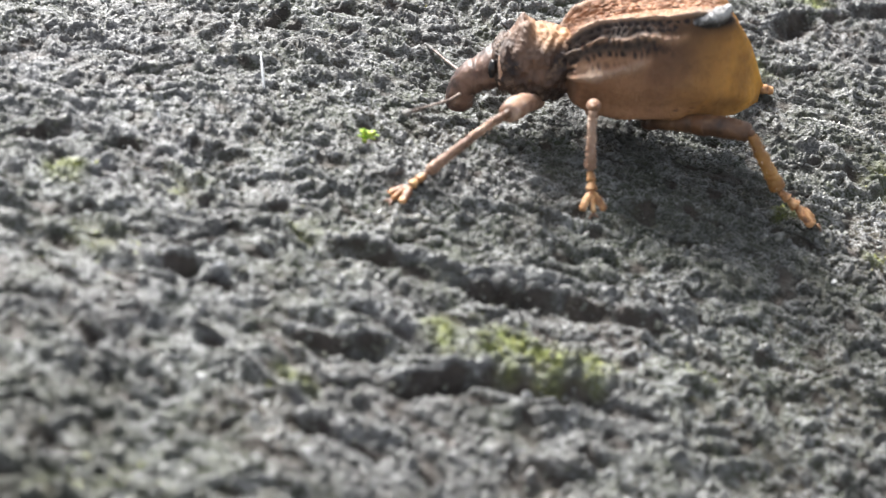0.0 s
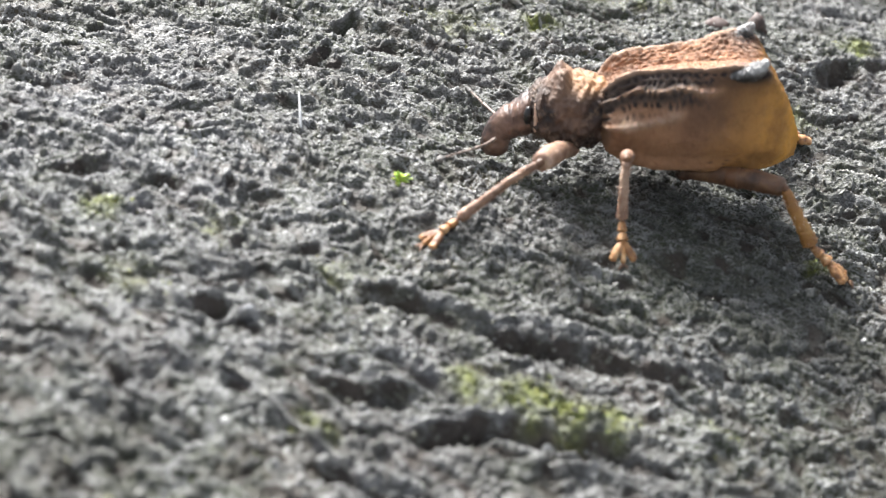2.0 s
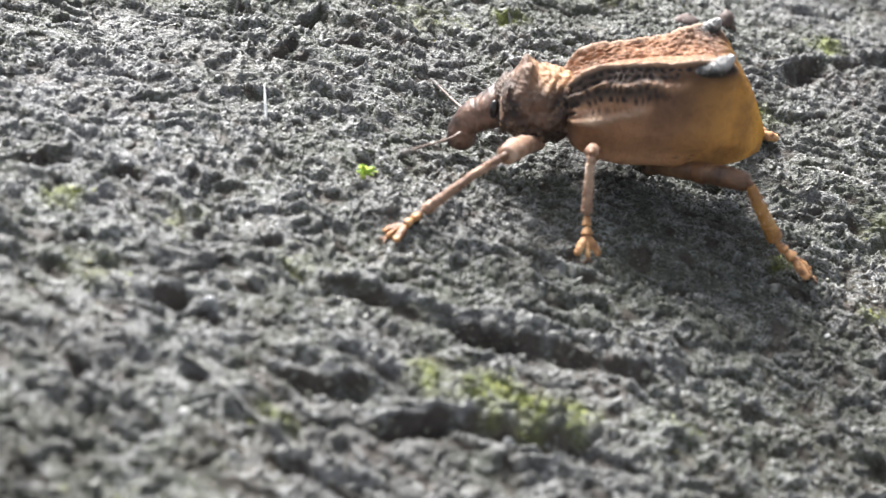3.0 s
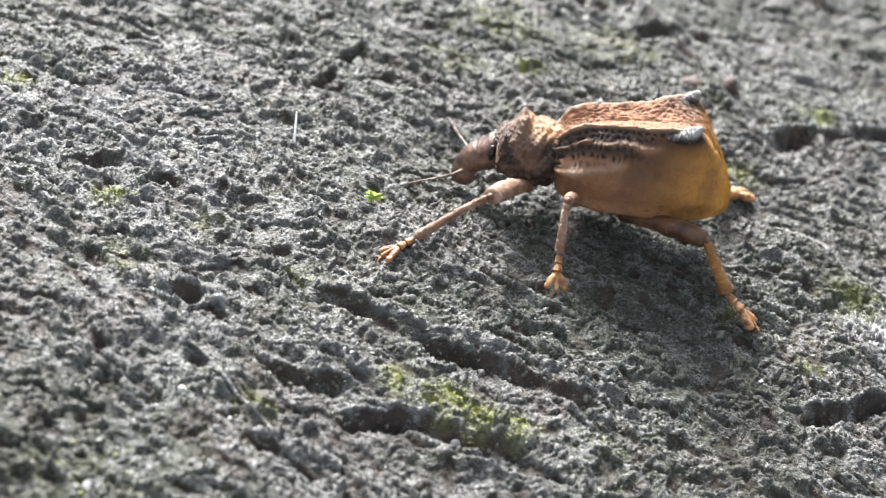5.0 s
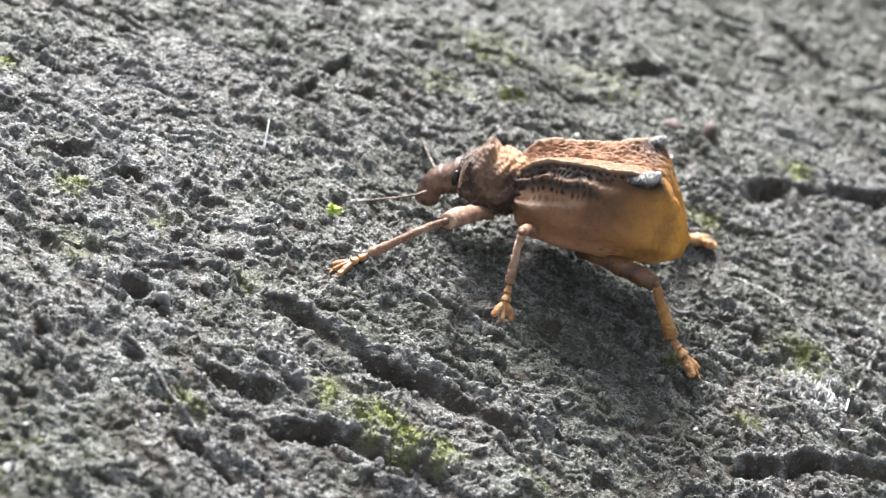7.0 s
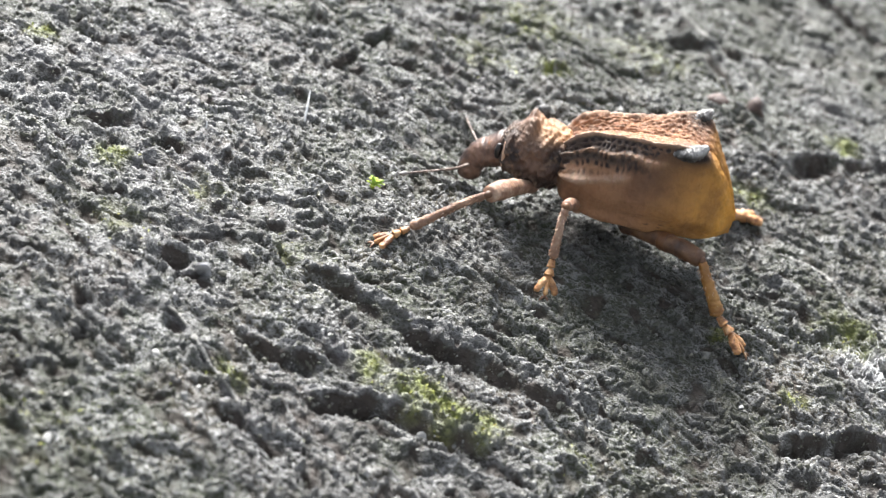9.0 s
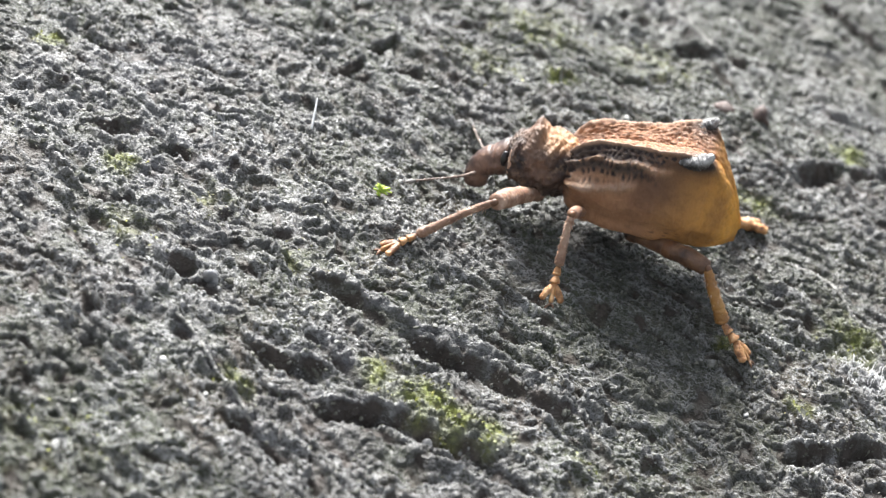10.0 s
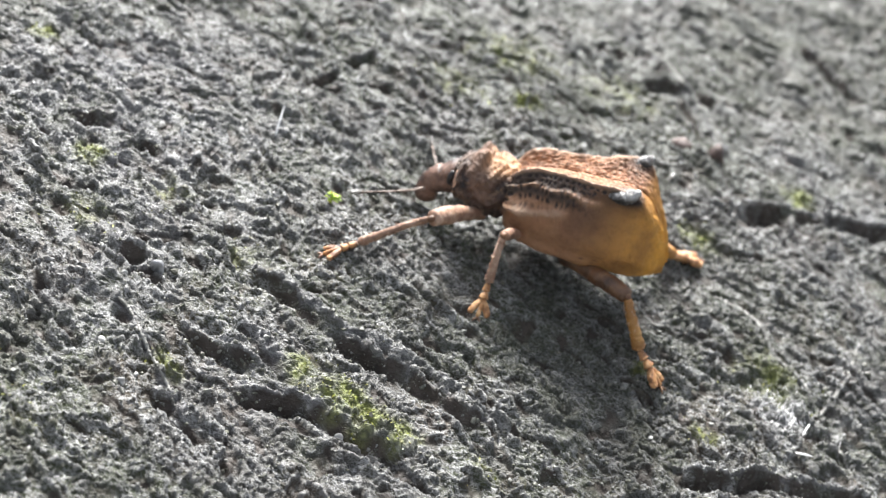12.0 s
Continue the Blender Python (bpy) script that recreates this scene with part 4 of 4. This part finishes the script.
front, hind = (LEG, LEG), (THIGH, LEG_HIND)
leg("front_leg", (3.7, 1.0, 2.45), (4.5, 6.0, 3.3), (7.5, 7.2, 0.75), stand(8.9, 8.6), front, 1.12, "pinkish brown front leg stretched forward")
leg("middle_leg", (1.2, 1.3, 2.3), (1.05, 4.5, 3.45), (0.85, 5.0, 0.85), stand(0.45, 6.3), front, 0.72, "brown middle leg set straight down")
leg("hind_leg", (-1.4, 1.0, 1.75), (-5.72, 2.7, 2.5), (-7.35, 2.75, 0.05), stand(-9.4, 3.0), hind, 1.12, "orange brown hind leg with a dark banded thigh", 1.3)
leg("front_leg", (3.6, -0.9, 2.15), (3.5, -3.0, 3.7), (3.9, -4.6, 2.9), stand(4.3, -5.6), front, 1.12, "pinkish brown front leg behind the body")
leg("middle_leg", (1.2, -1.3, 2.3), (0.4, -3.6, 4.3), (0.3, -4.4, 2.9), stand(0.2, -5.3), front, 1.0, "brown middle leg behind the body")
leg("hind_leg", (-2.0, -1.0, 2.4), (-4.6, -3.6, 3.2), (-5.9, -5.6, 1.75), stand(-7.5, -7.3, 0.12), hind, 1.15, "orange hind leg stretched out behind", 1.7)


# ---- what lies and grows on the rock ----
def lumps(name, xs, ys, sizes, sink=0.3, seed=1):
    """Many small angular crumbs as one mesh."""
    r = np.random.default_rng(seed)
    g = (1 + 5 ** 0.5) / 2
    base = np.array([(-1, g, 0), (1, g, 0), (-1, -g, 0), (1, -g, 0), (0, -1, g), (0, 1, g), (0, -1, -g), (0, 1, -g), (g, 0, -1), (g, 0, 1), (-g, 0, -1), (-g, 0, 1)]) / 1.9
    tri = np.array([(0, 11, 5), (0, 5, 1), (0, 1, 7), (0, 7, 10), (0, 10, 11), (1, 5, 9), (5, 11, 4), (11, 10, 2), (10, 7, 6), (7, 1, 8), (3, 9, 4), (3, 4, 2), (3, 2, 6), (3, 6, 8), (3, 8, 9), (4, 9, 5), (2, 4, 11), (6, 2, 10), (8, 6, 7), (9, 8, 1)])
    n = len(xs)
    V = base[None] * (1 + 0.28 * r.standard_normal((n, 12, 1))) * sizes[:, None, None]
    V = V * r.uniform(0.5, 1.35, (n, 1, 3))
    q = r.standard_normal((n, 4))
    q /= np.linalg.norm(q, axis=1)[:, None]
    w, x, y, z = q.T
    M = np.stack([1 - 2 * (y * y + z * z), 2 * (x * y - w * z), 2 * (x * z + w * y), 2 * (x * y + w * z), 1 - 2 * (x * x + z * z), 2 * (y * z - w * x), 2 * (x * z - w * y), 2 * (y * z + w * x), 1 - 2 * (x * x + y * y)], -1).reshape(n, 3, 3)
    V = np.einsum("nij,nkj->nki", M, V)
    V += np.stack([xs, ys, height(xs, ys) + sizes * (0.5 - sink)], -1)[:, None]
    F = (tri[None] + 12 * np.arange(n)[:, None, None]).reshape(-1, 3)
    me = bpy.data.meshes.new(name)
    me.vertices.add(n * 12)
    me.vertices.foreach_set("co", (V.reshape(-1) * MM).astype(np.float32))
    me.loops.add(F.size)
    me.loops.foreach_set("vertex_index", F.reshape(-1).astype(np.int32))
    me.polygons.add(len(F))
    me.polygons.foreach_set("loop_start", np.arange(0, F.size, 3, dtype=np.int32))
    me.polygons.foreach_set("use_smooth", np.full(len(F), False))
    me.update(calc_edges=True)
    return me


r = np.random.default_rng(11)
n = 30000
xs, ys = r.uniform(-24, 32, n), -21 + 66 * r.uniform(0, 1, n) ** 1.15
keep = perlin(xs / 2.5 + 8, ys / 1.6) + 0.6 * r.standard_normal(n) > -0.1
xs, ys = xs[keep], ys[keep]
# more crumbs where the small steps break away
loose = len(xs)
for line, deep, reach in SCARPS:
    lx, ly, share = edge_of(line)
    k = int(22 * (lx[-1] - lx[0]))
    ex = r.uniform(lx[0], lx[-1], k)
    xs, ys = np.r_[xs, ex], np.r_[ys, np.interp(ex, lx, ly) + r.uniform(-0.75, 0.12, k)]
sizes = np.clip(np.exp(r.normal(-2.75, 0.38, len(xs))), 0.04, 0.17)
sizes[loose:] *= 0.65
tagged(part("grit", lumps("grit", xs, ys, sizes, 0.45), GRAIN), "fine grey and whitish crumbs covering the rock", "grit", kind="stuff")


def moss_leaves():
    r = np.random.default_rng(5)
    verts, faces = [], []
    n = 120000
    xs, ys = r.uniform(-22, 31, n), r.uniform(-20, 30, n)
    c = moss_cover(xs, ys)
    ok = r.uniform(0, 1, n) < c ** 1.5
    xs, ys = xs[ok], ys[ok]
    zs = height(xs, ys)
    for x, y, z in zip(xs, ys, zs):
        a, e, ln = r.uniform(0, 6.28), r.uniform(0.3, 1.2), r.uniform(0.12, 0.32)
        d = np.array((math.cos(a) * math.cos(e), math.sin(a) * math.cos(e), math.sin(e)))
        w = np.array((-math.sin(a), math.cos(a), 0)) * ln * 0.22
        p = np.array((x, y, z - 0.04))
        k = len(verts)
        up = np.array((0, 0, 0.05))
        verts += [p, p + d * ln * 0.5 + w, p + d * ln * 0.5 - w, p + d * ln - up, p + d * ln * 0.5 - up]
        faces += [(k, k + 4, k + 1), (k, k + 2, k + 4), (k + 1, k + 4, k + 3), (k + 4, k + 2, k + 3)]
    return mesh_of("moss", verts, faces)


tagged(part("moss", moss_leaves(), LEAF), "tiny yellow-green moss leaves in patches on the rock", "moss", kind="stuff")


def ground_at(x, y):
    return float(height(np.array([x]), np.array([y]))[0])


def bristle(x, y, dx, dy, dz, radius):
    z = ground_at(x, y) - 0.08
    ob = part("bristle", tube("bristle", [(x, y, z), (x + 0.5 * dx, y + 0.5 * dy, z + 0.55 * dz), (x + dx, y + dy, z + dz)], [radius, radius, radius * 0.5], 14, 8), FIBRE)
    return tagged(ob, "single white bristle standing on the rock", "bristle", group="white bristles")


bristle(-6.1, 5.35, -0.25, 1.25, 1.35, 0.062)
bristle(-10.2, 2.3, -0.12, 0.2, 0.45, 0.05)


def thread(line, radius, label):
    pts = spline([(x, y, 0) for x, y in line], 40)
    pts[:, 0] += 0.18 * perlin(pts[:, 0] * 0.9 + 3, pts[:, 1] * 0.9)
    pts[:, 1] += 0.18 * perlin(pts[:, 0] * 0.9 + 30, pts[:, 1] * 0.9)
    z = height(pts[:, 0], pts[:, 1])
    pts[:, 2] = np.convolve(np.pad(z, 2, mode="edge"), np.ones(5) / 5, "valid") - 0.01
    ob = part("root_thread", tube("root_thread", pts, [radius, radius * 1.3, radius, radius * 0.7], 160, 8, 1.0, 0.35, 8), THREAD)
    return tagged(ob, label, "thread", group="pale threads")


thread([(-8.0, -9.0), (-6.6, -9.6), (-5.6, -10.3), (-4.5, -11.1), (-3.4, -12.0), (-2.5, -12.4)], 0.075, "crusty pale thread clinging to the rock")
thread([(9.8, 28.8), (12.6, 27.0), (15.3, 25.2), (17.3, 22.0)], 0.11, "crusty pale thread beside a crack")
CRUSTY = "crusty pale thread clinging to the rock"
thread([(19.1, 9.6), (20.3, 9.8), (22.0, 9.4), (22.8, 8.3), (24.6, 7.4), (25.7, 6.8), (26.1, 6.0)], 0.10, CRUSTY)
thread([(26.6, 5.6), (27.6, 4.4), (28.7, 3.6), (29.0, 2.8)], 0.09, CRUSTY)
thread([(26.2, 5.5), (27.1, 7.0), (27.7, 9.3), (28.1, 12.1), (28.6, 14.0)], 0.07, CRUSTY)
thread([(15.9, 6.1), (17.0, 5.8), (18.3, 6.2), (19.8, 6.8)], 0.07, "crusty pale thread along the lip of a hollow")
thread([(3.5, 19.9), (4.4, 19.1), (5.5, 17.4)], 0.09, CRUSTY)
thread([(-2.7, 19.0), (-1.4, 18.4), (-0.1, 18.1)], 0.08, CRUSTY)
thread([(-12.6, -10.8), (-11.9, -11.1), (-10.6, -11.7)], 0.06, CRUSTY)
thread([(-10.3, -15.2), (-9.3, -15.8), (-8.4, -16.5)], 0.07, CRUSTY)
bristle(26.3, 5.4, -0.6, -2.5, 0.35, 0.05)
bristle(25.7, 2.65, 0.9, -0.1, 0.25, 0.06)


def shoot(x, y):
    z = ground_at(x, y)
    ob = part("green_shoot", tube("stem", [(x, y, z - 0.1), (x + 0.05, y, z + 0.2), (x + 0.1, y, z + 0.45)], [0.09, 0.08, 0.06], 10, 8), SHOOT)
    tagged(ob, "tiny bright green moss shoot on the rock", "plant")
    q = np.random.default_rng(31)
    for i in range(18):
        a, e, ln = q.uniform(0, 6.28), q.uniform(0.1, 1.3), q.uniform(0.32, 0.62)
        d = np.array((math.cos(a) * math.cos(e), math.sin(a) * math.cos(e), math.sin(e))) * ln
        p = np.array((x + 0.07, y, z + q.uniform(0.1, 0.4)))
        part("leaflet", tube("leaflet", [p, p + 0.5 * d + (0, 0, 0.04), p + d], [0.05, 0.12, 0.05], 8, 8, 0.5, 0.08, i), SHOOT, ob)


shoot(-1.75, 3.1)


def stone(name, x, y, size, mat, label, category, seed, sink=0.3):
    me = lumps(name, np.array([x]), np.array([y]), np.array([size]), sink, seed)
    bm = bmesh.new()
    bm.from_mesh(me)
    bmesh.ops.subdivide_edges(bm, edges=bm.edges[:], cuts=3, smooth=0.3, use_grid_fill=True)
    for v in bm.verts:
        v.co += Vector(noise.noise_vector(v.co * 1400)) * size * MM * 0.30 + Vector(noise.noise_vector(v.co * 5000)) * size * MM * 0.12
    for f in bm.faces:
        f.smooth = True
    bm.to_mesh(me)
    bm.free()
    return tagged(part(name, me, mat), label, category)


stone("pale_pebble", -7.2, -6.2, 0.52, PEBBLE, "rounded glossy whitish grain lying in the rock", "pebble", 3, 0.55)
stone("crumb", 17.0, 20.7, 0.62, RUST, "reddish brown crumb lying on the rock", "crumb", 4, 0.8)
stone("crumb", 14.6, 20.4, 0.5, RUST, "small rust-brown crumb lying on the rock", "crumb", 5, 0.8)

for i, (x, y, size) in enumerate(((-5.1, -12.0, 0.28), (-5.4, -12.7, 0.22), (-8.2, -7.5, 0.16), (-9.5, -16.8, 0.30), (4.3, -9.3, 0.16), (-7.3, -11.1, 0.2), (-11.2, -9.1, 0.18), (6.0, -6.1, 0.15), (15.2, 30.2, 0.28), (18.2, -1.0, 0.14), (-2.0, 20.7, 0.2), (16.2, 18.1, 0.18), (14.9, 16.8, 0.2), (9.4, 16.6, 0.25))):
    tagged(stone("pale_grain", x, y, size, GRAINS, "small rounded whitish grain stuck to the rock", "grain", 40 + i, 0.4), group="pale grains")


def tuft():
    r = np.random.default_rng(21)
    ob = new("fibre_tuft")
    x0, y0 = 24.6, 4.5
    ob.location = (x0 * MM, y0 * MM, ground_at(x0, y0) * MM)
    tagged(ob, "whitish mat of fine tangled fibres on the rock", "fibres")
    for i in range(130):
        x, y = r.normal(0, 1.1), r.normal(0, 0.6)
        a = r.uniform(0, 6.28)
        ln = r.uniform(0.2, 0.5) * (2.6 if i % 22 == 0 else 1.0)
        pts = []
        for q in (0, 0.33, 0.66, 1.0):
            px, py = x + math.cos(a) * ln * q + r.normal(0, 0.05), y + math.sin(a) * ln * q + r.normal(0, 0.05)
            pts.append((px, py, ground_at(x0 + px, y0 + py) - ground_at(x0, y0) + 0.03 + 0.22 * r.uniform() * (q > 0)))
        part("fibre", tube("fibre", pts, [0.013, 0.017, 0.008], 10, 5), FIBRE, ob)


tuft()


def motions():
    """Nothing stirs but the camera: the insect stands still."""
    walk(weevil, [(t, pose(ORIGIN[0] * MM, ORIGIN[1] * MM, ORIGIN[2] * MM, 0, 0, HEADING)) for t in (0, 12)])


motions()
